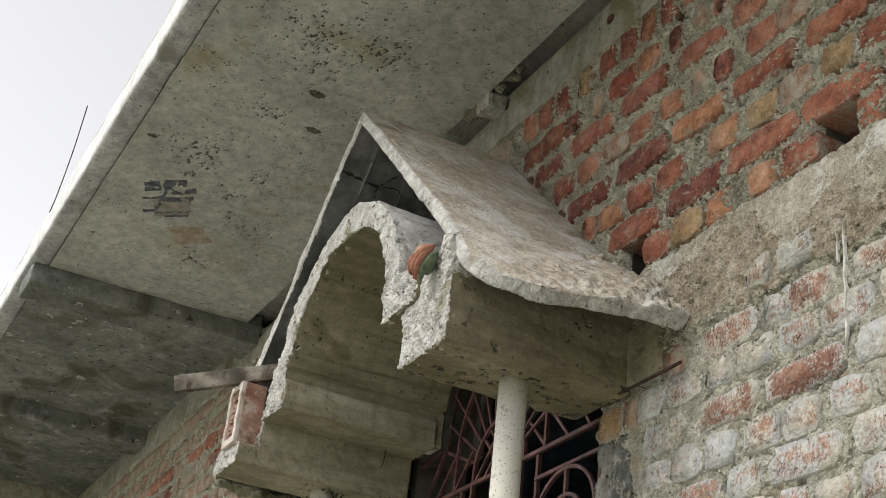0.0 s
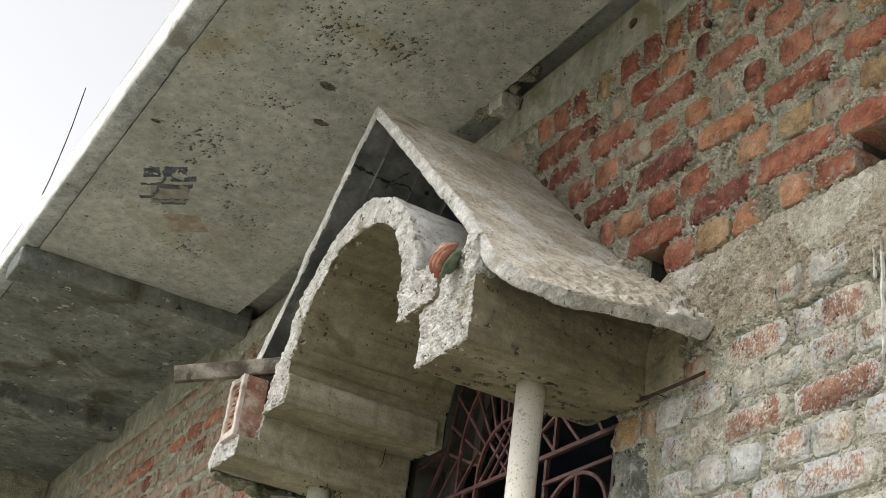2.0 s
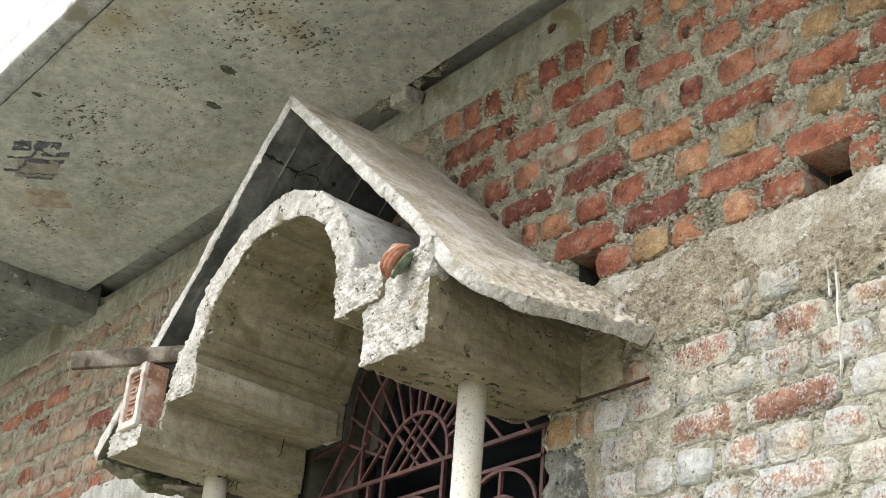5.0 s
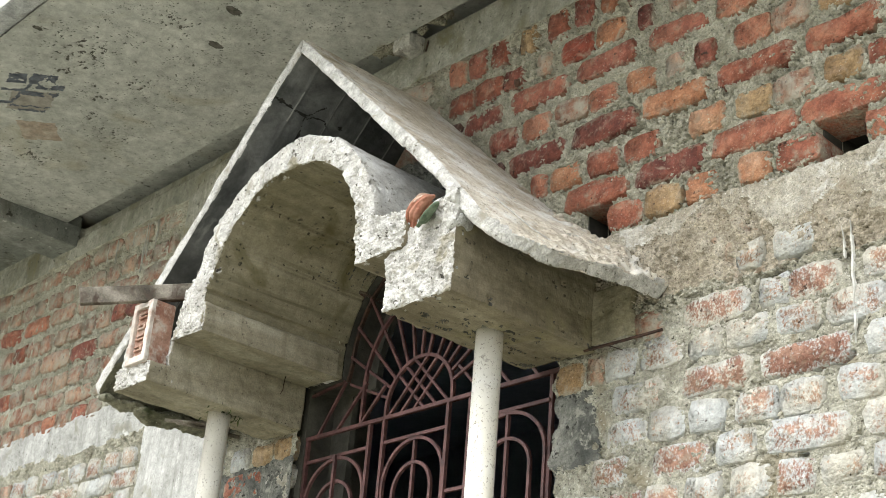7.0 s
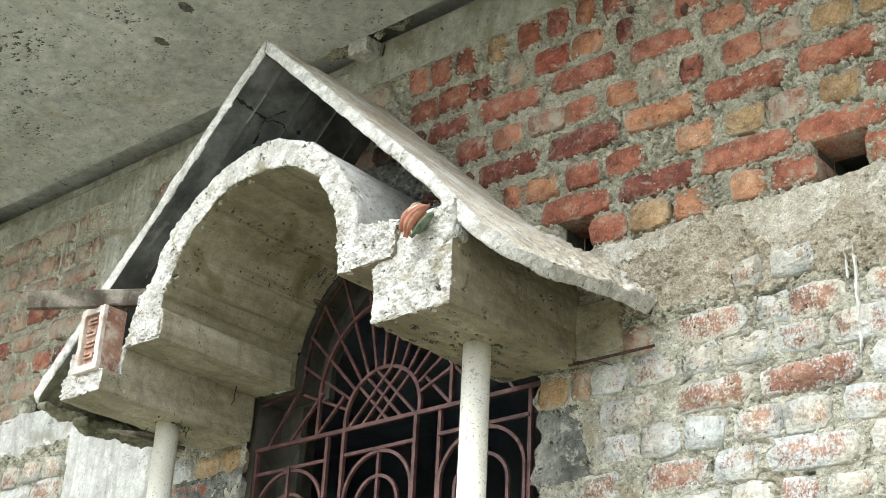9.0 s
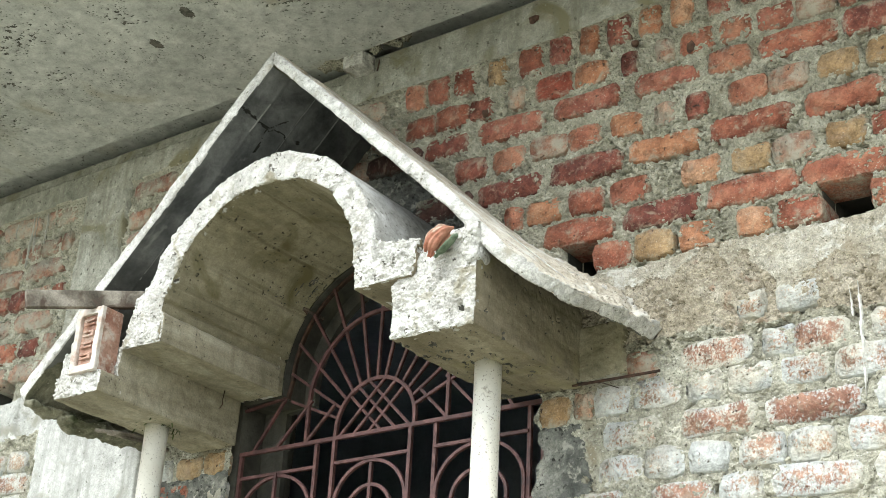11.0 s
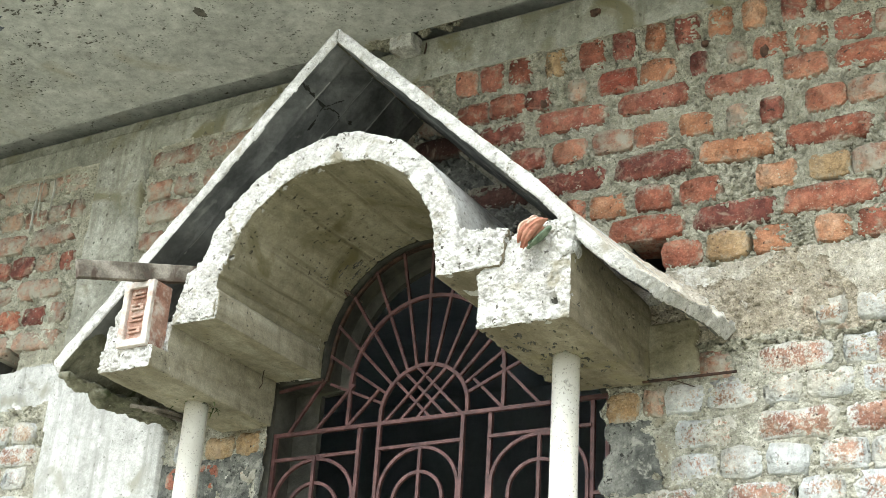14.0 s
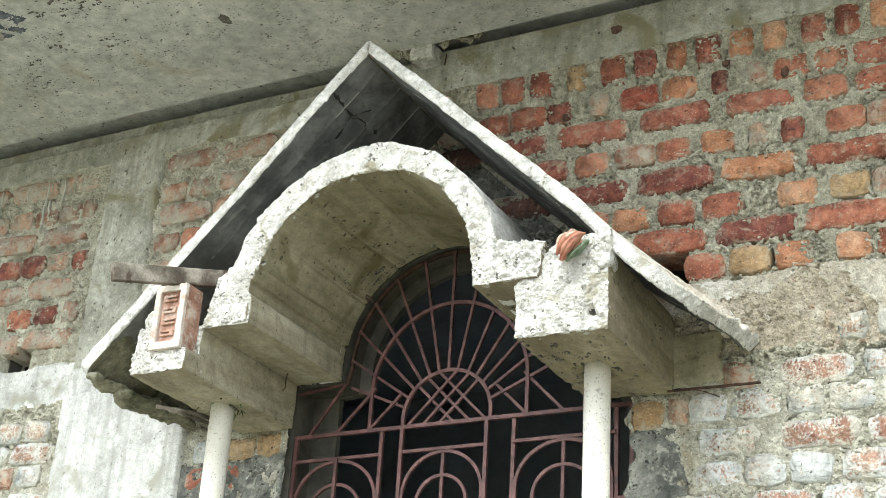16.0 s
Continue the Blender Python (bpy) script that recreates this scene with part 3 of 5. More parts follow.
COATS = (("wall_front", M_mortar, "brick wall with rough grey mortar joints", "wall"),
         ("wall_front_lower", M_lowmortar, "smeared pale mortar between limewashed bricks", "wall"),
         ("plaster_band", M_plaster, "uneven band of rough grey plaster on bricks", "plaster"),
         ("cement_render", M_render, "pale streaky cement render beside the window", "plaster"),
         ("cement_patch", M_damp_shade, "damp dark grey cement patch beside window, and painted shade inside the gable", "plaster"),
         ("ring_beam", M_band, "grey concrete beam and column in the brickwork", "beam"),
         ("bearing_pad", M_vault, "grey concrete pad where the canopy meets the wall", "concrete"),
         ("plaster_scar", M_scar, "brown undercoat where the plaster has fallen off", "plaster"))


def in_opening(x, z):
    rect = (x > WIN_L) & (x < WIN_R + 0.012 * np.sin(z * 31) + 0.008 * np.sin(z * 83 + 1)) & (z < 3.235)
    arch = (z >= 3.235) & (np.hypot(x - AX, np.maximum(z - AZ, 0)) < AR)
    return rect | arch


def skin(x0, x1, z0, z1, step, suffix):
    nx, nz = int((x1 - x0) / step) + 1, int((z1 - z0) / step) + 1
    gx, gz = np.meshgrid(np.linspace(x0, x1, nx), np.linspace(z0, z1, nz), indexing="ij")
    proud, coat = skin_fields(gx, gz)
    verts = np.stack([gx, -proud, gz], -1).reshape(-1, 3)
    idx = np.arange(nx * nz).reshape(nx, nz)
    quads = np.stack([idx[:-1, :-1], idx[1:, :-1], idx[1:, 1:], idx[:-1, 1:]], -1).reshape(-1, 4)
    cx, cz = (gx[:-1, :-1] + step / 2).ravel(), (gz[:-1, :-1] + step / 2).ravel()
    keep = ~in_opening(cx, cz)
    for a, b, c, d in HOLES:
        keep &= ~((cx > a + .004) & (cx < b - .004) & (cz > c + .004) & (cz < d - .004))
    quads, kinds = quads[keep], coat[:-1, :-1].ravel()[keep]
    made = {}
    for k, (name, mat, label, cat) in enumerate(COATS):
        q = quads[kinds == k]
        if len(q) < 6:
            continue
        used, inv = np.unique(q, return_inverse=True)
        me = bpy.data.meshes.new(name)
        me.from_pydata(verts[used].tolist(), [], inv.reshape(-1, 4).tolist())
        me.polygons.foreach_set("use_smooth", np.ones(len(me.polygons), bool))
        me.materials.append(mat)
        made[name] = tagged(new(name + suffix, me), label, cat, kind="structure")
    return made


NEAR = skin(-0.3, 2.35, 2.4, 4.445, 0.0035, "")
MID = skin(-2.6, -0.3, 2.4, 4.445, 0.0075, "_middle")
FAR = skin(-5.6, -2.6, 2.35, 4.445, 0.013, "_west")

# masonry behind the skin, with the arched opening through it
bm = bmesh.new()
for x0, x1 in ((-9, WIN_L), (WIN_R, 6)):
    for a, b, z0, z1 in ((x0, x1, 0, 2.36),):
        box(bm, a, b, 0.0, 0.3, z0, z1)
for x0, x1, z0, z1 in ((-9, WIN_L, 2.36, 3.40), (-9, WIN_L, 3.54, 4.37), (-9, -2.12, 3.40, 3.54), (-1.99, WIN_L, 3.40, 3.54),
                       (WIN_R, 6, 2.36, 3.40), (WIN_R, 6, 3.53, 4.44), (WIN_R, .535, 3.40, 3.53), (.645, 1.336, 3.40, 3.53), (1.478, 6, 3.40, 3.53)):
    box(bm, x0, x1, 0.03, 0.3, z0, z1)
arch = [(AX + AR * math.cos(a), AZ + AR * math.sin(a)) for a in (math.pi * k / 32 for k in range(33))]
extruded(bm, [(WIN_R, 3.235), (WIN_R, 4.44), (WIN_L, 4.44), (WIN_L, 3.235), (AX - AR, 3.235)] + arch[::-1] + [(AX + AR, 3.235)], 0.03, 0.14)
box(bm, WIN_L, WIN_R, 0.0, 0.3, 0, 1.5)
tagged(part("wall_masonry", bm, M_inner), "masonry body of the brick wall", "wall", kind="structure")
bm = bmesh.new()
for x0, x1 in ((-9, -5.6), (2.35, 6)):
    box(bm, x0, x1, -0.01, 0.03, 2.36, 4.44)
tagged(part("wall_ends", bm, M_mortar), "plain ends of the brick wall", "wall", kind="structure")

# inner skin behind the grille, with a smaller arched opening
bm = bmesh.new()
IX, IR, IZ = -0.175, 0.355, 3.285
arch = [(IX + IR * math.cos(a), IZ + IR * math.sin(a)) for a in (math.pi * k / 28 for k in range(29))]
extruded(bm, [(0.52, 1.45), (0.52, 4.0), (-0.8, 4.0), (-0.8, 1.45), (-0.65, 1.45), (-0.65, 3.225), (IX - IR, 3.235)] + arch[::-1] + [(IX + IR, 3.235), (0.30, 3.225), (0.43, 3.05), (0.43, 1.45)], 0.14, 0.165)
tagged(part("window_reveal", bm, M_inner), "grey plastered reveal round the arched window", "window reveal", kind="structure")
bm = bmesh.new()
for b in ((-9, 6, 4.0, 4.1, 0, 4.8), (-9, -8.9, 0.3, 4.0, 0, 4.8), (5.9, 6, 0.3, 4.0, 0, 4.8), (-9, 6, .3, 4.1, 4.7, 4.8), (-9, 6, .3, 4.1, -.05, .02)):
    box(bm, *b)
tagged(part("room", bm, M_dark), "dark unlit room behind the window", "room", kind="structure")

# ---- bricks ----
BRICK_MESHES = []
for k in range(8):
    rnd = random.Random(k)
    bm = bmesh.new()
    ring = [(-.5, -.26), (-.42, -.48), (.05, -.5), (.41, -.47), (.5, -.24), (.5, .26), (.42, .47), (-.04, .5), (-.42, .46), (-.5, .22)]
    ring = [(x * rnd.uniform(.93, 1.05), z * rnd.uniform(.82, 1.12)) for x, z in ring]
    back = [bm.verts.new((x, 0.11, z)) for x, z in ring]
    mid = [bm.verts.new((x, 0.002, z)) for x, z in ring]
    top = [bm.verts.new((x * rnd.uniform(.90, .98), -.008 + rnd.uniform(-.004, .004), z * rnd.uniform(.78, .94))) for x, z in ring]
    for a, b in ((back, mid), (mid, top)):
        for s in range(len(ring)):
            bm.faces.new((a[s - 1], a[s], b[s], b[s - 1])).smooth = a is mid
    bm.faces.new(top).smooth = True
    bmesh.ops.recalc_face_normals(bm, faces=bm.faces)
    me = bpy.data.meshes.new("brick")
    bm.to_mesh(me)
    bm.free()
    BRICK_MESHES.append(me)
BRICK_SETS = {}
rnd = random.Random(5)
for x0, x1, z0, z1, tone, side in LAID:
    # bricks inside the gable take a darker tone that paints its shade
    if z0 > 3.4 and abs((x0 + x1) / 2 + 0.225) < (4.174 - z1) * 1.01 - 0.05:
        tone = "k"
    key = (rnd.randrange(8), tone)
    if key not in BRICK_SETS:
        BRICK_SETS[key] = BRICK_MESHES[key[0]].copy()
        BRICK_SETS[key].materials.append(M_brick[tone])
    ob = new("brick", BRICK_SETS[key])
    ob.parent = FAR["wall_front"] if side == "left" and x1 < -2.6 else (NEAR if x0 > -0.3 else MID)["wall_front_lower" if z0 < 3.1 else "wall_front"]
    low = z0 < 3.2
    ob.matrix_basis = pose((x0 + x1) / 2, (0.0022 if low else 0.002) - rnd.uniform(0, .004 if low else .006), (z0 + z1) / 2, rnd.uniform(-3, 3), rnd.uniform(-1.6, 1.6), rnd.uniform(-1.2, 1.2)) @ Matrix.Diagonal((x1 - x0 + .012, 1, z1 - z0 + .012, 1))

# ---- soffit of the slab over everything ----
def soffit_grid(x0, x1, y0, y1, step, z, amp, seed):
    nx, ny = int((x1 - x0) / step) + 1, int((y1 - y0) / step) + 1
    gx, gy = np.meshgrid(np.linspace(x0, x1, nx), np.linspace(y0, y1, ny), indexing="ij")
    p = np.stack([gx, gy, 0 * gx], -1)
    gz = z + amp * fbm(p * 2.2, seed, 4) + amp * 0.4 * fbm(p * 18, seed + 7, 3)
    idx = np.arange(nx * ny).reshape(nx, ny)
    quads = np.stack([idx[:-1, :-1], idx[:-1, 1:], idx[1:, 1:], idx[1:, :-1]], -1).reshape(-1, 4)
    return np.stack([gx, gy, gz], -1).reshape(-1, 3), quads


M_print = material("dark print stuck to concrete", ((0.3, (0.05, 0.06, 0.08)), (0.7, (0.115, 0.13, 0.155))), 25, 0.9, ((80, 0.3, 0.002),), 0.3, lime=((0.2, 0.2, 0.17), 60, 0.6, 0.68))
M_scrap = material("brown paper remains", ((0.3, (0.22, 0.21, 0.19)), (0.7, (0.31, 0.295, 0.265))), 15, 0.9, ((80, 0.3, 0.002),), 0.3)
M_redpatch = material("reddish brick stain", ((0.3, (0.29, 0.235, 0.19)), (0.7, (0.38, 0.335, 0.28))), 22, 0.9, ((60, 0.3, 0.003),), 0.3)
M_hole = material("dark pit", ((0.3, (0.05, 0.05, 0.042)), (0.7, (0.12, 0.115, 0.1))), 40, 0.95, ((60, 0.5, 0.004),), 0.3)


# west bays and ribs: stains, plus that end's shade painted into the colour
M_west_shade = material("stained west soffit with shade painted in", ((0.22, (0.12, 0.13, 0.122)), (0.5, (0.19, 0.202, 0.19)), (0.78, (0.27, 0.282, 0.268))), 2.6, 0.9, ((18, 0.3, 0.012), (120, 0.5, 0.004)), 0.3, 60,
                   ((0.09, 0.088, 0.065), 2.5, 0.51, 0.64), speck=((0.05, 0.05, 0.043), 26, 0.61, 0.67), sand=0.2, salt=((0.42, 0.43, 0.41), 12, 0.64, 0.67), lime=((0.30, 0.315, 0.31), 5, 0.56, 0.66))


def soffit_marks(p):
    """0 bare, 1 print, 2 paper, 3 brick-red stain, 4 pit."""
    x, y = p[:, 0], p[:, 1]
    w = fbm(p * 30, 200, 3)
    kind = np.zeros(len(p), int)
    # local axes of the paper scrap
    dx, dy = x + 1.664, y + 0.931
    det = 0.149 * 0.097 + 0.302 * 0.178
    a, b = (dx * 0.097 + 0.302 * dy) / det + 0.05 * w, (0.149 * dy - 0.178 * dx) / det + 0.05 * w
    def area(a0, a1, b0, b1):
        return (a > a0) & (a < a1) & (b > b0) & (b < b1)
    kind[area(0.20, 0.95, 0.42, 0.95)] = 2
    ink = area(0.05, 0.38, 0.0, 0.24) | area(0.46, 0.86, -0.04, 0.22) | area(0.58, 1.04, 0.20, 0.36) | area(0.0, 0.44, 0.40, 0.47) | area(0.40, 1.0, 0.44, 0.56) | area(0.0, 0.3, 0.74, 0.82)
    ink |= area(0.25, 0.95, 0.84, 0.88) | area(0.3, 0.9, 0.94, 1.0) | (np.abs(a - 0.46 + 0.25 * (b - 0.1) ** 2 + 0.25 * (b - .3) * (b > .3)) < 0.035) & (b > 0.1) & (b < 0.75)
    kind[ink & (w > -0.28)] = 1
    u, v = (x + 1.99) * 0.65 + (y + 0.615) * 0.76, -(x + 1.99) * 0.76 + (y + 0.615) * 0.65
    kind[(np.abs(u + .01 * w) < 0.08) & (np.abs(v + 0.01 * w) < 0.075)] = 3
    for cx, cy, r in ((-0.627, -0.584, .022), (-0.859, -0.505, .02), (-1.28, -1.0, .012)):
        kind[np.hypot((x - cx), (y - cy) * 0.7) + 0.012 * w < r] = 4
    flock = np.zeros(len(p))
    for cx, cy, r in ((-1.54, -.60, .07), (-1.72, -.53, .055), (-1.80, -.40, .085), (-1.48, -.79, .05), (-0.49, -.65, .08), (-0.27, -.48, .12), (-2.21, -.53, .1), (-1.35, -.52, .08), (-0.3, -.7, .16), (0.3, -.5, .16), (-1.3, -.8, .15), (-0.85, -.68, .08)):
        flock = np.maximum(flock, np.exp(-((x - cx) ** 2 + (y - cy) ** 2) / r ** 2))
    grains = fbm(p * np.array([62, 105, 60]), 207, 3)
    kind[(kind == 0) & (grains > 0.64 - 0.46 * flock)] = 4
    return kind


verts, quads = soffit_grid(-2.71, 2.2, -1.066, -0.085, 0.005, SOFFIT, 0.006, 21)
far_v, far_q = soffit_grid(-6.3, -2.71, -1.066, -0.005, 0.02, SOFFIT, 0.006, 21)
end_v, end_q = soffit_grid(2.2, 6.0, -1.066, -0.085, 0.03, SOFFIT, 0.006, 21)
centres = verts[quads].mean(1)
marks = np.concatenate([soffit_marks(centres), np.full(len(far_q), 5), np.zeros(len(end_q), int)])
quads = np.concatenate([quads, far_q + len(verts), end_q + len(verts) + len(far_v)])
verts = np.concatenate([verts, far_v, end_v])
pit = np.zeros(len(verts), bool)
pit[np.unique(quads[marks == 4])] = True
verts[pit, 2] += 0.003
me = bpy.data.meshes.new("ceiling")
me.from_pydata(verts.tolist(), [], quads.tolist())
me.polygons.foreach_set("use_smooth", np.ones(len(me.polygons), bool))
for m in (M_soffit, M_print, M_scrap, M_redpatch, M_hole, M_west_shade):
    me.materials.append(m)
me.polygons.foreach_set("material_index", marks.astype(np.int32))
tagged(new("ceiling", me), "grey board-marked concrete soffit of the overhang", "ceiling", kind="structure")
bm = bmesh.new()
box(bm, -9, 6, -1.145, -0.085, 4.452, 4.62)
box(bm, -9, 6, -0.10, 0.3, 4.508, 4.75)
box(bm, -9, 6, 0.16, 0.3, 4.43, 4.62)
tagged(part("ceiling_slab", bm, M_soffit), "concrete slab of the upper overhang", "ceiling", kind="structure")
# rim's front face coloured nearly white: the sky's glare on it painted in
M_rim = material("slab rim with sky glare painted in", ((0.25, (0.58, 0.585, 0.58)), (0.5, (0.68, 0.685, 0.68)), (0.75, (0.76, 0.765, 0.76))), 6, 0.9, ((25, 0.5, 0.01),), 0.3, 90, ((0.4, 0.4, 0.38), 5, 0.6, 0.7))
# strip lightened and tinted blue, putting the same glare into its concrete
M_strip = material("edge strip with bluish glare painted in", ((0.25, (0.31, 0.325, 0.335)), (0.5, (0.40, 0.415, 0.425)), (0.75, (0.48, 0.495, 0.50))), 4, 0.9, ((25, 0.5, 0.012), (140, 0.6, 0.005)), 0.35, 110,
                   ((0.25, 0.245, 0.22), 5, 0.58, 0.7), sand=0.2, speck=((0.09, 0.088, 0.075), 40, 0.64, 0.7))
bm = bmesh.new()
box(bm, -9, 6, -1.158, -1.062, 4.443, 4.58)
part_edge = rough_solid("slab_edge", bm, 0.014, (M_strip, M_rim), None, lambda p, n: 0.009 * fbm(p * 5, 31, 4) + 0.004 * fbm(p * 22, 32, 3), "", lambda p, n: (n[:, 1] < -0.55) * 1)
tagged(part_edge, "chipped concrete edge strip of the slab", "slab edge", kind="structure")
for x in (-2.95, -4.86, -6.8):
    bm = bmesh.new()
    box(bm, x, x + 0.235, -1.14, -0.004, 4.345, 4.5)
    ob = rough_solid("ceiling_beam", bm, 0.011, (M_west_shade,), None, lambda p, n: 0.005 * fbm(p * 8, 33, 4) + 0.003 * fbm(p * 40, 34, 2))
    tagged(ob, "grey concrete rib under the slab", "beam", "ribs under the slab", kind="structure")

# ---- the canopy over the window ----
canopy = holder("window_canopy", None, "grey concrete gabled canopy with a vault, broken unfinished front", "canopy")


def broken_front(strength, calm=0.0015, seed=50, size=105):
    def shift(p, n):
        front = np.clip((-n[:, 1] - 0.35) * 2.5, 0, 1) * (p[:, 1] < -0.45)
        grain = 0.55 - pebbles(p * size, seed)
        return calm * fbm(p * 24, seed, 3) * 2 + 0.002 * fbm(p * 5, seed + 3, 2) + front * strength * (1.0 * grain + 1.0 * fbm(p * 28, seed + 5, 4) + 0.6 * (0.5 - pebbles(p * size * 0.5, seed + 6)) + 0.5 * fbm(p * 90, seed + 8, 2) - 1.1 * np.clip((fbm(p * 16, seed + 11, 3) - 0.34) * 6, 0, 1)) - 0.009 * voids(p, n) - 0.03 * cavity(p) + 0.005 * fbm(p * 9, seed + 9, 2) * front
    return shift


CAV = (0.556, 3.12)


def cavity(p):
    """A deep hole in the right beam's raw front."""
    return np.exp(-((p[:, 0] - CAV[0]) / 0.010) ** 2 - ((p[:, 2] - CAV[1]) / 0.013) ** 2) * (p[:, 1] < FRONT + 0.05)


def voids(p, n):
    """Honeycombed pits in flocks on formed faces, drawn out along the form boards."""
    flock = fbm(p * np.array([7, 4, 9]), 303, 2)
    low = np.where(p[:, 0] > 0.3, 0.22 * np.exp(-((p[:, 2] - 3.085) / 0.03) ** 2) + 0.09, -0.6)
    return np.clip((fbm(p * np.array([60, 42, 70]), 301, 3) - 0.50 + 0.28 * flock + low) * 6, 0, 1)


def raw_front(p, n):
    raw = raw_face(p, n)
    # the deep cavity is also coloured dark, its shade painted in
    return np.where(((raw == 0) & (voids(p, n) > 0.45)) | (cavity(p) > 0.55), 2, raw)


def raw_face(p, n):
    return ((p[:, 1] < FRONT + 0.035 + 0.02 * fbm(p * 18, 77, 3)) & (n[:, 1] < -0.25)) * 1


GABLE = (-0.225, 4.174)


def slab_plan(length, y0, y1, corner):
    """Outline of a roof slab in its own plane: s down the slope, y out from the wall; the lower front corner is broken round."""
    pts = [(0, y1), (0, y0)]
    pts += [(length - corner + corner * math.sin(a), y0 + corner * (1 - math.cos(a))) for a in (math.pi / 2 * k / 8 for k in range(9))]
    return pts + [(length, y1)]


CRACK = ((-0.345, -0.545), (-0.343, -0.511), (-0.353, -0.413), (-0.31, -0.36), (-0.353, -0.413), (-0.41, -0.40), (-0.353, -0.413), (-0.347, -0.351), (-0.3465, -0.27))


M_foot = material("mossy slab foot with shade painted in", ((0.25, (0.085, 0.085, 0.055)), (0.5, (0.145, 0.142, 0.10)), (0.75, (0.215, 0.208, 0.155))), 8, 0.93, ((30, 0.7, 0.012), (150, 0.7, 0.004)), 0.35, 120,
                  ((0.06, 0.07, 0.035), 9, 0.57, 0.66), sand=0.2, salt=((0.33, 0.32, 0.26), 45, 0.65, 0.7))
M_line = material("pale form line", ((0.3, (0.19, 0.19, 0.18)), (0.7, (0.27, 0.27, 0.255))), 40, 0.9, ((60, 0.3, 0.002),), 0.3)
M_crack = material("crack", ((0.3, (0.012, 0.012, 0.01)), (0.7, (0.025, 0.024, 0.02))), 40, 0.95, ((60, 0.3, 0.002),), 0.2)


def crack_off(p, n):
    """Distance, on the left slab's underside, from a crooked crack."""
    x, y = p[:, 0] + 0.008 * fbm(p * 35, 210, 3), p[:, 1] + 0.008 * fbm(p * 35, 215, 3)
    best = np.full(len(p), 1.0)
    for (ax, ay), (bx, by) in zip(CRACK, CRACK[1:]):
        t = np.clip(((x - ax) * (bx - ax) + (y - ay) * (by - ay)) / ((bx - ax) ** 2 + (by - ay) ** 2), 0, 1)
        best = np.minimum(best, np.hypot(x - ax - t * (bx - ax), y - ay - t * (by - ay)))
    return np.where((n[:, 2] < -0.4) & (p[:, 0] < GABLE[0] + 0.02), best, 1.0)


def slab_edge(p, n):
    """Faces across the slab's thickness: front, broken corner and foot."""
    right = p[:, 0] > GABLE[0]
    return (np.abs(np.where(right, 0.711, -0.711) * n[:, 0] + 0.703 * n[:, 2]) < 0.55) & (n[:, 1] < 0.5)


def board_off(p):
    """Distance from the joints of the form boards, which run down the slope."""
    return (p[:, 1] + 0.006 * fbm(p * 5, 4, 2)) % 0.132 - 0.066


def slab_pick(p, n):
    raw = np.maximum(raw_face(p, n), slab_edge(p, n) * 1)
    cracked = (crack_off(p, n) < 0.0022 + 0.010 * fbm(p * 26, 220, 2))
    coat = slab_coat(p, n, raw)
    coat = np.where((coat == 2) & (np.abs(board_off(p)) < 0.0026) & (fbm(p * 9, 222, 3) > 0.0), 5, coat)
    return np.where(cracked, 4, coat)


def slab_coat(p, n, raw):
    # faces turned down get darker coats: shade put into their colour
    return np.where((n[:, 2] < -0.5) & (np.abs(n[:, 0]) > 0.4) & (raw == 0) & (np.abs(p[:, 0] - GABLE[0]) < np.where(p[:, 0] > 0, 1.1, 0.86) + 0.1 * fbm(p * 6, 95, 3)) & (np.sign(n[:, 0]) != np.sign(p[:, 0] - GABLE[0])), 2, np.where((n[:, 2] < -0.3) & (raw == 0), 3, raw))


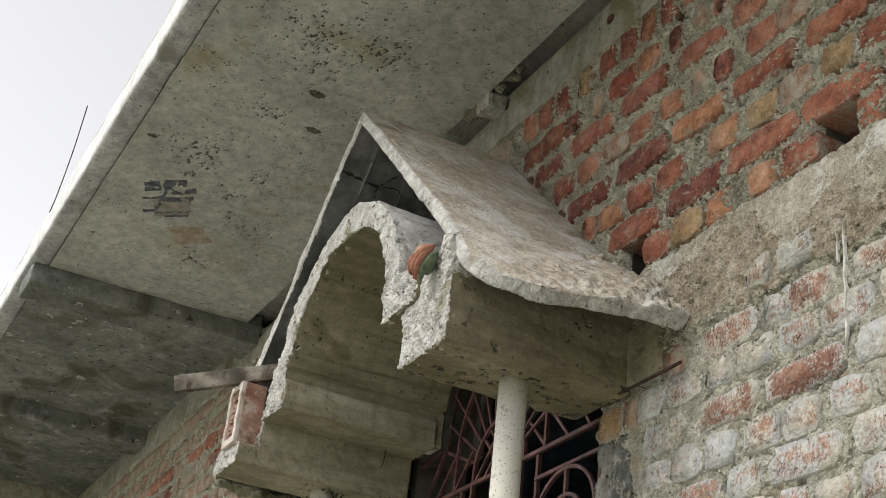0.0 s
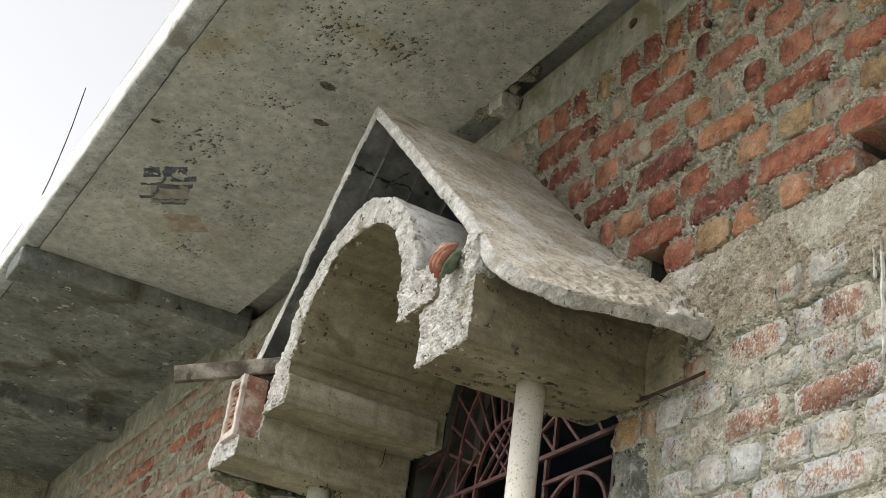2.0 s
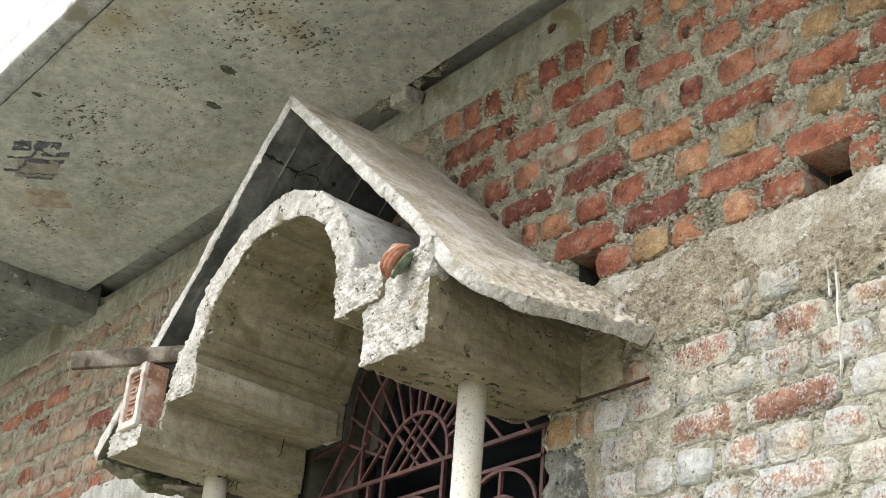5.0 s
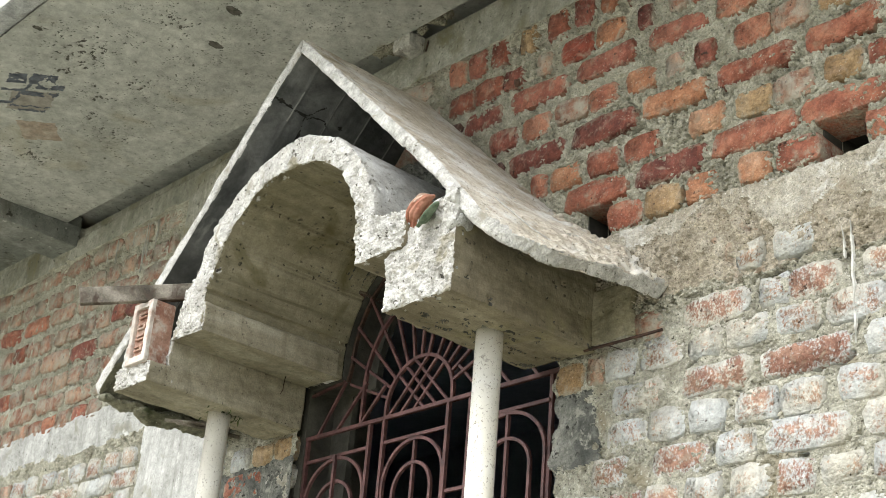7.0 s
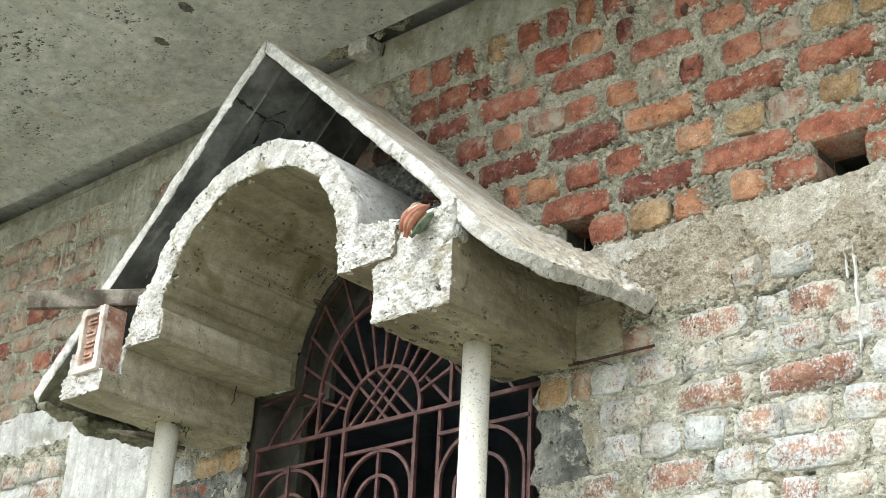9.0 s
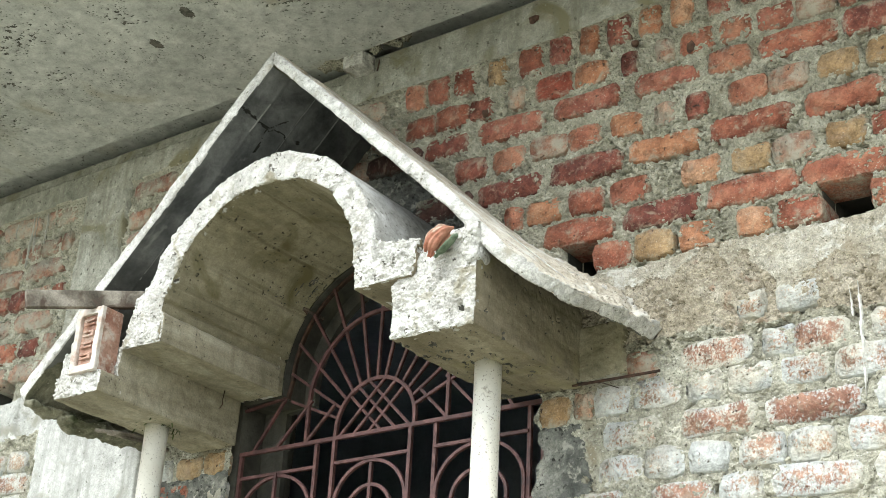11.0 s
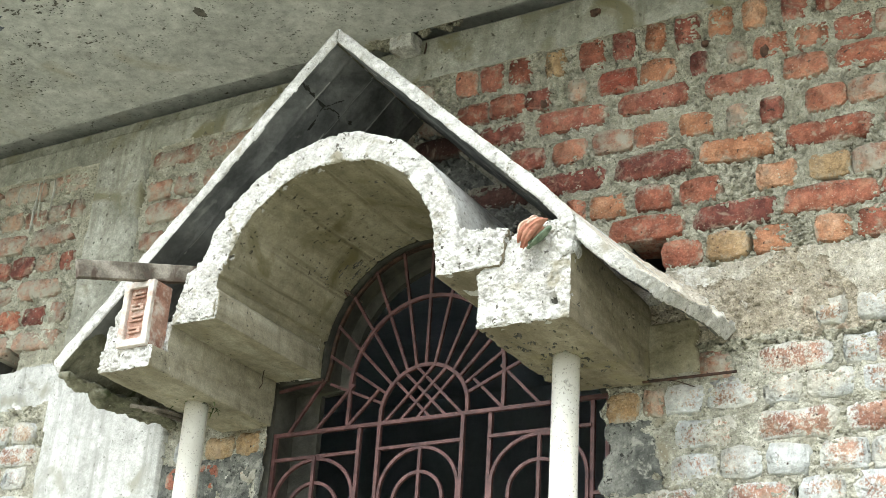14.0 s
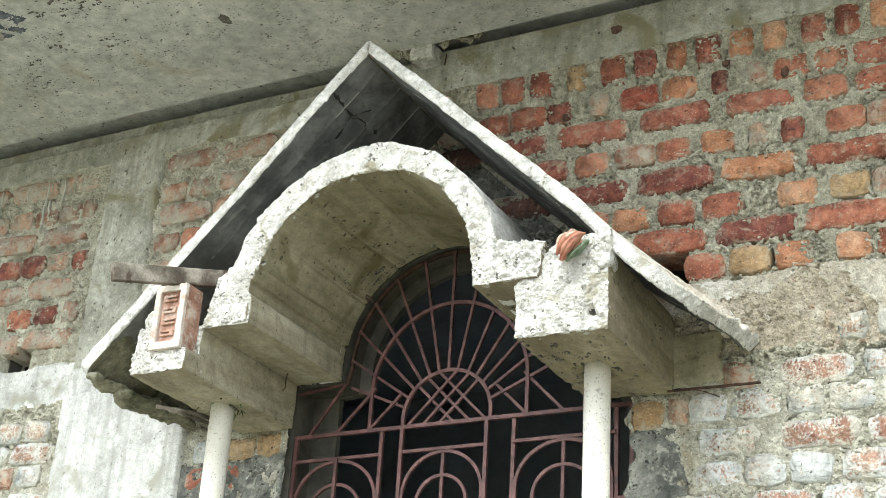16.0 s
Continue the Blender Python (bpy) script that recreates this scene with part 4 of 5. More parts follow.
SLABS = []
for side, foot, corner, thick, label in ((1, (0.832, 3.162), 0.19, 0.040, "weathered sloping roof slab with a broken corner"), (-1, (-1.222, 3.168), 0.03, 0.042, "sloping roof slab, underside darkened by painted shade")):
    bm = bmesh.new()
    d = Vector((foot[0] - GABLE[0], 0, foot[1] - GABLE[1]))
    length, d = d.length, d.normalized()
    inn = Vector((-abs(d.z) * side, 0, -abs(d.x)))
    rings = []
    for depth, cut in ((0.0, 0.0), (thick, thick)):
        rings.append([bm.verts.new(Vector((GABLE[0], y, GABLE[1])) + d * (max(sx, cut)) + inn * depth) for sx, y in slab_plan(length, FRONT, -0.002, corner)])
    bm.faces.new(rings[0])
    bm.faces.new(rings[1][::-1])
    for k in range(len(rings[0])):
        bm.faces.new((rings[0][k - 1], rings[1][k - 1], rings[1][k], rings[0][k]))

    def shift(p, n, base=broken_front(0.0020, 0.0018, 50 + side, 120), side=side):
        sx = np.abs(p[:, 0] - GABLE[0])
        under = (n[:, 2] < -0.3)
        boards = under * 0.003 * np.exp(-(board_off(p) / 0.005) ** 2)
        end = np.clip((sx - 0.93) * 12, 0, 1) * (0.014 if side > 0 else 0.03) * fbm(p * (16 if side > 0 else 11), 91, 4)
        debris = (n[:, 2] > 0.4) * np.clip((p[:, 1] + 0.20) * 7, 0, 1) * np.clip((sx - 0.58) * 5, 0, 1) * (0.024 * np.abs(fbm(p * 24, 97, 4)) + 0.010 * (0.5 - pebbles(p * 48, 9)))
        debris = debris + (n[:, 2] > 0.3) * (side > 0) * np.clip((sx - 0.80) * 5, 0, 1) * np.clip((p[:, 1] + 0.47) * 5, 0, 1) * (0.006 + 0.016 * fbm(p * 22, 100, 4) + 0.010 * (0.5 - pebbles(p * 50, 101)))
        boards = boards - 0.0015 * np.exp(-(crack_off(p, n) / 0.006) ** 2)
        chipped = slab_edge(p, n) * (0.005 * fbm(p * 20, 98, 3) + 0.002 * (0.5 - pebbles(p * 110, 99)) - 0.005 * np.clip((fbm(p * 11, 96, 3) - 0.3) * 2.5, 0, 1))
        return base(p, n) + boards + debris + chipped + end + 0.006 * fbm(p * 3, 92, 2)
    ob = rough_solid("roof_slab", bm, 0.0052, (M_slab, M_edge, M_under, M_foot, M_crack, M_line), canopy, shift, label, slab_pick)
    SLABS.append(ob)
    if side > 0:
        # the lower part of the right slab is twisted: its front sags, its wall side is raised
        co = np.empty(len(ob.data.vertices) * 3)
        ob.data.vertices.foreach_get("co", co)
        co = co.reshape(-1, 3)
        ease = np.clip((co[:, 0] - GABLE[0] - 0.70) / 0.27, 0, 1)
        twist = np.clip(0.14 * (co[:, 1] + 0.37), -0.03, 0.036) * ease * ease * (3 - 2 * ease)
        co = co + twist[:, None] * np.array([0.711, 0.0, 0.703])
        ob.data.vertices.foreach_set("co", co.ravel())
        ob.data.update()
# vault
def vault_shift(p, n, base=broken_front(0.0055, 0.0016, 60, 135)):
    a = np.arctan2(p[:, 2] - AZ, p[:, 0] - AX) + 0.02 * fbm(p * 5, 61, 2)
    inside = np.hypot(p[:, 0] - AX, np.maximum(p[:, 2] - AZ, 0)) < AR + 0.02
    joint = 0.003 * np.sin(np.floor(a / 0.42) * 2.4) - 0.006 * np.exp(-((a % 0.42 - 0.02) / 0.012) ** 2) - 0.002 * np.exp(-((p[:, 1] + 0.21 + 0.02 * fbm(p * 9, 62, 3)) / 0.003) ** 2) * (p[:, 2] < 3.5)
    ends = np.clip((FRONT + 0.05 - p[:, 1]) * 25, 0, 1) * (0.008 * fbm(p * 17, 93, 3) - 0.012 * np.clip((fbm(p * 26, 94, 3) - 0.25) * 5, 0, 1))
    return base(p, n) + inside * joint + ends


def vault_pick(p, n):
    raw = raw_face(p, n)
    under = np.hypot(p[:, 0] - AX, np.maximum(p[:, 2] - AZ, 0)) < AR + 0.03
    # intrados darker than the back: the vault's shade put into its colour
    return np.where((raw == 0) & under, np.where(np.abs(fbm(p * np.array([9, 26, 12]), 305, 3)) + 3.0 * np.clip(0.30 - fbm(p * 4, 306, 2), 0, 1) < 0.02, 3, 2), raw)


outer = [(AX - .008 + (AR + .082) * math.cos(a), AZ + (AR + .09) * math.sin(a)) for a in (math.pi * k / 40 for k in range(41))]
inner = [(AX + AR * math.cos(a), AZ + AR * math.sin(a)) for a in (math.pi * k / 40 for k in range(41))]
bm = bmesh.new()
extruded(bm, [(AX + AR, 3.24), (AX + AR + .074, 3.24)] + outer + [(AX - AR - .09, 3.24), (AX - AR, 3.24)] + inner[::-1], FRONT - .004, 0.028)
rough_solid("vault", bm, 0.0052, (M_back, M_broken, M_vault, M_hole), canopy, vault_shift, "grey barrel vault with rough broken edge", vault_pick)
# springing blocks on both sides
bm = bmesh.new()
extruded(bm, [(-0.735, 3.235), (-0.562, 3.235), (-0.566, 3.325), (-0.60, 3.36), (-0.64, 3.44), (-0.70, 3.40)], FRONT, -0.002)
rough_solid("springing_block", bm, 0.0045, (M_springer, M_broken, M_hole), canopy, broken_front(0.010, 0.0013, 63), "", raw_front)
bm = bmesh.new()
extruded(bm, [(0.20, 3.238), (0.40, 3.238), (0.42, 3.345), (0.30, 3.362), (0.25, 3.385), (0.192, 3.37)], FRONT - 0.008, -0.002)
rough_solid("springing_block", bm, 0.0045, (M_cast, M_broken, M_hole), canopy, broken_front(0.017, 0.0013, 64), "crumbling springing block", raw_front)
# beams
bm = bmesh.new()
extruded(bm, [(0.333, 3.068), (0.606, 3.064), (0.606, 3.30), (0.55, 3.335), (0.45, 3.325), (0.333, 3.29)], -0.546, -0.002)
BEAMS = []
BEAMS.append(rough_solid("beam", bm, 0.0045, (M_cast, M_broken, M_hole), canopy, broken_front(0.0095, 0.0026, 65), "grey concrete beam with a raw front", raw_front))
bm = bmesh.new()
box(bm, -0.94, -0.735, -0.545, -0.002, 3.082, 3.25)
box(bm, -0.94, -0.735, -0.618, -0.53, 3.082, 3.152)
box(bm, -0.945, -0.868, -0.60, -0.53, 3.14, 3.24)
BEAMS.append(rough_solid("beam", bm, 0.0045, (M_springer, M_broken, M_hole), canopy, broken_front(0.011, 0.0024, 66), "grey concrete beam with a raw front", raw_front))
# rubble between the beams and the roof slabs
for x, y, z, sx, sy, sz, seed in ((0.54, -0.51, 3.325, .05, .05, .035, 1), (0.46, -0.50, 3.315, .05, .05, .03, 2), (0.592, -0.53, 3.315, .036, .05, .045, 3), (0.575, -0.525, 3.27, .04, .04, .03, 7),
                                  (-0.905, -0.575, 3.15, .03, .045, .055, 4), (-0.905, -0.55, 3.27, .045, .05, .055, 5), (-0.665, -0.505, 3.34, .045, .05, .07, 6)):
    bm = bmesh.new()
    bmesh.ops.create_icosphere(bm, subdivisions=3, radius=1.0, matrix=Matrix.LocRotScale((x, y, z), None, (sx, sy, sz)))
    rough_solid("rubble_lump", bm, 0.005, (M_broken,), BEAMS[0 if x > 0 else 1], lambda p, n, s=seed: 0.02 * fbm(p * 20, 80 + s, 4) + 0.006 * (0.5 - pebbles(p * 60, s)), "lump of raw concrete")

# ragged dark concrete hanging from the left slab's foot
for x, y, z, sx, sy, sz, seed in ((-1.172, -0.43, 3.135, .045, .11, .014, 11), (-1.155, -0.29, 3.122, .055, .12, .016, 12), (-1.15, -0.14, 3.125, .05, .12, .015, 13)):
    bm = bmesh.new()
    bmesh.ops.create_icosphere(bm, subdivisions=3, radius=1.0, matrix=Matrix.LocRotScale((x, y, z), None, (sx, sy, sz)))
    rough_solid("rubble_lump", bm, 0.005, (M_foot,), SLABS[1], lambda p, n, s=seed: 0.030 * fbm(p * 15, 80 + s, 4) + 0.008 * (0.5 - pebbles(p * 60, s)), "ragged dark olive concrete at the slab foot")

# pipes
for x, top in ((0.468, 3.07), (-0.828, 3.086)):
    bm = bmesh.new()
    bmesh.ops.create_cone(bm, cap_ends=True, segments=40, radius1=0.038, radius2=0.038, depth=top)
    bmesh.ops.translate(bm, verts=bm.verts, vec=(x, -0.275, top / 2))
    for f in bm.faces:
        f.smooth = len(f.verts) == 4
    tagged(part("support_pipe", bm, M_pvc), "cream plastic pipe propping the canopy beam", "pipe", "pipes under the canopy")

# plank
bm = bmesh.new()
a, b = Vector((-0.89, -0.82, 3.338)), Vector((-0.70, -0.46, 3.43))
d = (b - a).normalized()
s = d.cross(Vector((0, 0, 1))).normalized()
u = s.cross(d)
vs = [bm.verts.new(e + s * i * 0.012 + u * j * 0.028) for e in (a, b) for i in (-1, 1) for j in (-1, 1)]
for q in ((0, 1, 3, 2), (4, 6, 7, 5), (0, 4, 5, 1), (2, 3, 7, 6), (0, 2, 6, 4), (1, 5, 7, 3)):
    bm.faces.new([vs[k] for k in q])
bmesh.ops.bevel(bm, geom=bm.edges[:], offset=0.002, segments=1, affect="EDGES")
bmesh.ops.recalc_face_normals(bm, faces=bm.faces)
tagged(part("plank", bm, M_wood), "weathered grey wooden plank stuck in the canopy", "plank")

# ---- window grille ----
grille = holder("window_grille", None, "red-brown iron window grille with a fan top", "grille")
GY, GX, TZ = 0.035, -0.175, 3.06


BARS = []


def bar(points, r=0.0075, name="bar"):
    BARS.append(name)
    y = GY + 0.0011 * (len(BARS) % 9) - 0.0003 * (len(BARS) % 5)
    return part(name, tube([(x, y, z) for x, z in points], r * 0.98, 4, math.pi / 4), M_iron, grille)


def arc(cx, cz, rx, rz, a0, a1, n=24):
    return [(cx + rx * math.cos(radians(a0 + (a1 - a0) * k / n)), cz + rz * math.sin(radians(a0 + (a1 - a0) * k / n))) for k in range(n + 1)]


def within(x, z, rx, z0, rz):
    return abs(x - GX) < rx and z > TZ and (z < z0 or ((x - GX) / rx) ** 2 + ((z - z0) / rz) ** 2 < 1)


def clipped(p, q, keep, n=200):
    """The stretch of the line p-q whose points pass keep."""
    pts = [(p[0] + (q[0] - p[0]) * k / n, p[1] + (q[1] - p[1]) * k / n) for k in range(n + 1)]
    pts = [c for c in pts if keep(*c)]
    return [pts[0], pts[-1]]


SMALL, OUTER = (.158, 3.09, .15), (.378, AZ, .375)
bar([(-0.745, TZ), (0.46, TZ)], 0.009)
# outer arch bar gets a darker colour than the other bars
part("arch_bar", tube([(x, GY + .012, z) for x, z in [(GX + .39, 3.235)] + arc(GX, AZ, .376, .373, 0, 180, 36) + [(GX - .39, 3.235)]], 0.008, 4, math.pi / 4), M_rust, grille, "dark outer arch bar")
bar([(GX + .283, TZ)] + arc(GX, 3.19, .283, .287, 0, 180, 30) + [(GX - .283, TZ)], 0.0085, "arch_bar")
bar([(GX + .158, TZ)] + arc(GX, 3.09, .158, .15, 0, 180, 24) + [(GX - .158, TZ)], 0.0085, "arch_bar")
for k in range(13):
    a = radians(23.5 + 133 * k / 12)
    far = (GX + 0.75 * math.cos(a), TZ + 0.75 * math.sin(a))
    reach = (lambda x, z: within(x, z, *OUTER) and not within(x, z, *SMALL)) if 0 < k < 12 else (lambda x, z: math.hypot(x - GX, z - TZ) < 0.405 and not within(x, z, *SMALL))
    bar(clipped((GX, TZ + 0.001), far, reach), 0.0066, "spoke")
for m in (-1, 1):
    for x0, x1, z1 in ((.525, .395, 3.235), (.41, .268, 3.205), (.285, .17, 3.175)):
        bar([(GX + m * x0, TZ), (GX + m * x1, z1)], 0.0066, "strut")
    bar([(GX + m * .395, 3.235), (GX + m * .57, 3.215)], 0.0066, "strut")
    for k in (-1, 0, 1):
        o = k * 0.082
        mid = (GX + m * o * 0.7, TZ + 0.085 - o * 0.0)
        bar(clipped((mid[0] - 0.2, mid[1] - m * 0.2), (mid[0] + 0.2, mid[1] + m * 0.2), lambda x, z: within(x, z, *SMALL)), 0.0062, "lattice_bar")
for cx, hw in ((-.575, .165), (GX - .005, .152), (.235, .17)):
    for x in (cx - hw, cx + hw):
        bar([(x, TZ), (x, 1.5)], 0.009, "post")
    bar([(cx - hw, 2.977), (cx + hw, 2.977)], 0.0075)
    bar([(cx + hw * .9, 1.9)] + arc(cx, 2.83, hw * .93, .138, 0, 180) + [(cx - hw * .9, 1.9)], 0.0075, "arch_bar")
    bar([(cx + hw * .58, 1.9)] + arc(cx, 2.80, hw * .58, .09, 0, 180) + [(cx - hw * .58, 1.9)], 0.0075, "arch_bar")
    bar([(cx, 2.977), (cx, 1.9)], 0.0075)
for z in (2.775, 2.2, 1.9):
    bar([(-.41, z), (-.33, z)], 0.0075)
    bar([(-.03, z), (.065, z)], 0.0075)
    bar([(.4, z), (.47, z)], 0.0075)
bar([(-.745, 1.9), (.46, 1.9)], 0.009)
bar([(0.455, TZ), (0.455, 1.5)], 0.009, "post")

# rusty rod in the wall
tagged(part("iron_rod", tube([(0.59, -0.03, 3.062), (0.75, -0.03, 3.06), (0.868, -0.035, 3.057)], 0.0044), M_rust), "rusty iron rod end sticking from the wall", "iron rod")

# ---- stamped brick set upright on the beam end ----
bx0, bx1, bz0, bz1, by0 = -0.868, -0.752, 3.15, 3.362, -0.632
stamped = holder("stamped_brick", None, "weathered red brick on end with a stamped recess, mortar-smeared", "brick")
bm = bmesh.new()
box(bm, bx0, bx1, by0 + 0.012, by0 + 0.088, bz0, bz1)
M_stamp = material("dusty brick rim", ((0.2, (0.30, 0.20, 0.155)), (0.5, (0.42, 0.32, 0.265)), (0.8, (0.52, 0.45, 0.39))), 9, 0.92, ((28, 0.6, 0.008), (150, 0.6, 0.003)), 0.3, 110, ((0.26, 0.18, 0.13), 24, 0.60, 0.72),
                   lime=((0.60, 0.565, 0.52), 22, 0.38, 0.60))
M_stampface = material("stamped brick face", ((0.2, (0.19, 0.092, 0.064)), (0.5, (0.30, 0.165, 0.12)), (0.8, (0.40, 0.26, 0.2))), 9, 0.92, ((28, 0.6, 0.008), (150, 0.6, 0.003)), 0.3, 110, ((0.2, 0.13, 0.095), 24, 0.6, 0.72),
                       lime=((0.52, 0.46, 0.40), 24, 0.48, 0.68))
bmesh.ops.recalc_face_normals(bm, faces=bm.faces)
bmesh.ops.bevel(bm, geom=bm.edges[:], offset=0.003, segments=2, affect="EDGES")
brick_body = part("brick_body", bm, M_stampface, stamped)
bm = bmesh.new()
for a, b, c, e in ((bx0, bx1, bz0, bz0 + .022), (bx0, bx1, bz1 - .022, bz1), (bx0, bx0 + .022, bz0 + .0215, bz1 - .0215), (bx1 - .022, bx1, bz0 + .0215, bz1 - .0215)):
    box(bm, a, b, by0, by0 + 0.018, c, e)
rough_solid("rim", bm, 0.0026, (M_stamp,), brick_body, lambda p, n: 0.0035 * fbm(p * 34, 260, 3), "pale dusty raised rim")
# the stamp: plain raised bars
rnd = random.Random(3)
for k in range(4):
    z = bz0 + 0.042 + k * 0.038
    for dz, x0, x1 in ((0.0, .034, .082), (0.013, .034, .082)):
        bm = bmesh.new()
        box(bm, bx0 + x0, bx0 + x1, by0 + 0.003, by0 + 0.0125, z + dz, z + dz + 0.007)
        bmesh.ops.bevel(bm, geom=bm.edges[:], offset=0.0015, segments=1, affect="EDGES")
        part("stamp_bar", bm, M_stampface, brick_body)
    bm = bmesh.new()
    xx = bx0 + (0.034 if k % 2 else 0.070)
    box(bm, xx, xx + 0.012, by0 + 0.004, by0 + 0.0125, z + .0065, z + 0.0135)
    part("stamp_bar", bm, M_stampface, brick_body)

# ---- crumpled cloth wedged in the rubble ----
M_cloth = [material(name, ((0.25, a), (0.6, b)), 40, 0.95, ((300, 0.5, 0.0015),), 0.2, 300, lime=lime) for name, a, b, lime in (
    ("faded pink-orange cloth", (0.27, 0.105, 0.068), (0.36, 0.175, 0.12), ((0.45, 0.31, 0.24), 45, 0.58, 0.70)),
    ("faded pale cloth", (0.40, 0.25, 0.185), (0.50, 0.38, 0.31), None),
    ("faded green cloth", (0.07, 0.10, 0.065), (0.15, 0.19, 0.13), ((0.3, 0.32, 0.26), 50, 0.6, 0.68)))]
bm = bmesh.new()
# folds of the rag: start, bend, end, thickness, colour
FOLDS = (((0.540, -0.560, 3.356), (0.478, -0.588, 3.362), (0.480, -0.580, 3.312), .0085, 1), ((0.546, -0.566, 3.360), (0.492, -0.610, 3.356), (0.482, -0.592, 3.294), .0080, 1),
         ((0.556, -0.568, 3.360), (0.514, -0.624, 3.338), (0.482, -0.598, 3.276), .0080, 0), ((0.568, -0.570, 3.356), (0.528, -0.616, 3.330), (0.488, -0.592, 3.262), .0075, 0),
         ((0.560, -0.575, 3.346), (0.536, -0.612, 3.312), (0.496, -0.590, 3.258), .0055, 0), ((0.578, -0.562, 3.332), (0.560, -0.594, 3.292), (0.506, -0.580, 3.262), .0065, 2),
         ((0.538, -0.575, 3.368), (0.526, -0.618, 3.352), (0.512, -0.600, 3.330), .0050, 1))
SPINES, SHADES = [], []
for a, b, c, r, shade in FOLDS:
    a, b, c = (Vector((0.524, -0.585, 3.314)) + 0.84 * (Vector(v) - Vector((0.524, -0.585, 3.314))) + Vector((-0.012, -0.004, -0.014)) for v in (a, b, c))
    pts = [a * (1 - t) ** 2 + b * (2 * t * (1 - t)) + c * t * t for t in (m / 16 for m in range(17))]
    SPINES += [tuple(p) for p in pts]
    SHADES += [shade] * len(pts)
    rings = []
    for m, p in enumerate(pts):
        w = r * (0.3 + 0.8 * math.sin(math.pi * (0.06 + 0.88 * m / 16)))
        d = (pts[min(m + 1, 16)] - pts[max(m - 1, 0)]).normalized()
        side = d.cross(Vector((0, 1, 0))).normalized()
        up = side.cross(d)
        rings.append([bm.verts.new(p + w * (0.8 * math.cos(q) * side + 1.9 * math.sin(q) * up)) for q in (2 * math.pi * j / 10 for j in range(10))])
    for u, v in zip(rings, rings[1:]):
        for j in range(10):
            bm.faces.new((u[j - 1], u[j], v[j], v[j - 1]))
    bm.faces.new(rings[0])
    bm.faces.new(rings[-1][::-1])
bmesh.ops.create_icosphere(bm, subdivisions=2, radius=1.0, matrix=Matrix.LocRotScale((0.514, -0.572, 3.301), Euler((0, 0.6, 0)), (0.022, 0.018, 0.034)))


def cloth_pick(p, n):
    near = ((p[:, None, :] - np.array(SPINES)[None]) ** 2).sum(-1).argmin(1)
    return np.array(SHADES)[near]


ob = rough_solid("cloth_rag", bm, 0.002, M_cloth, None, lambda p, n: 0.0012 * fbm(p * 90, 241, 2) + 0.005 * fbm(p * 34, 243, 2), "", cloth_pick)
tagged(ob, "crumpled faded orange and green cloth rag wedged in concrete", "cloth")

# ---- mortar left along the joint of canopy and wall ----
def lump(name, at, size, mat, label, category, seed, rough=0.5, kind=""):
    bm = bmesh.new()
    bmesh.ops.create_icosphere(bm, subdivisions=4, radius=1.0)
    for v in bm.verts:
        p = np.array(v.co)
        v.co *= 1 + rough * float(fbm(p * 1.6 + seed * 7.3, seed, 4)) + 0.12 * rough * float(fbm(p * 7 + seed, seed + 2, 2))
    bmesh.ops.transform(bm, verts=bm.verts, matrix=Matrix.LocRotScale(at, Euler((0, 0, seed)), size))
    return tagged(part(name, bm, mat, smooth=True), label, category, kind=kind)


bm = bmesh.new()
rnd = random.Random(12)
for k in range(26):
    t = k / 25
    x = 0.46 + 0.32 * t
    z = 4.174 - (x + 0.225) * 0.957 + 0.002
    r = 0.008 + 0.006 * t
    bmesh.ops.create_icosphere(bm, subdivisions=2, radius=1.0, matrix=Matrix.LocRotScale((x + rnd.uniform(-.01, .01), -0.03 - rnd.uniform(0, .05), z), None, (r * 1.4, r * 1.5, r)))
rough_solid("mortar_fillet", bm, 0.0045, (M_slab,), None, lambda p, n: 0.010 * fbm(p * 40, 140, 4) + 0.004 * (0.5 - pebbles(p * 70, 5)))
tagged(bpy.data.objects["mortar_fillet"], "crumbly mortar along the roof slab and wall", "mortar", kind="structure")

# ---- lime drips on the wall ----
M_lime = material("white lime drip", ((0.3, (0.46, 0.455, 0.42)), (0.7, (0.62, 0.615, 0.58))), 30, 0.9, ((90, 0.4, 0.003),), 0.3, 120, lime=((0.3, 0.29, 0.25), 60, 0.6, 0.66))
M_dullime = material("dull lime drip", ((0.3, (0.30, 0.30, 0.26)), (0.7, (0.40, 0.40, 0.35))), 30, 0.9, ((90, 0.4, 0.003),), 0.3, 120)


def drip(x, z0, z1, w, mat, y, seed):
    """A thin run of lime, uneven in width, on the wall."""
    bm = bmesh.new()
    n = max(8, int((z0 - z1) / 0.006))
    rows = []
    for k in range(n + 1):
        t = k / n
        z = z0 + (z1 - z0) * t
        c = x + 0.008 * float(fbm((z * 14, seed, 0), seed, 3))
        h = w / 2 * (0.55 + 0.9 * abs(float(fbm((z * 45, seed, 3), seed + 1, 3)))) * min(1, 6 * t + .3) * min(1, 8 * (1 - t) + .2) * (1.0 if float(fbm((z * 22, seed, 9), seed + 4, 2)) > -0.12 else 0.2)
        rows.append([bm.verts.new((c - h, y + .004, z)), bm.verts.new((c - h * .5, y - .002, z)), bm.verts.new((c + h * .5, y - .002, z)), bm.verts.new((c + h, y + .004, z))])
    for a, b in zip(rows, rows[1:]):
        for s in range(3):
            bm.faces.new((a[s], b[s], b[s + 1], a[s + 1]))
    return part("lime_drip", bm, mat, None)


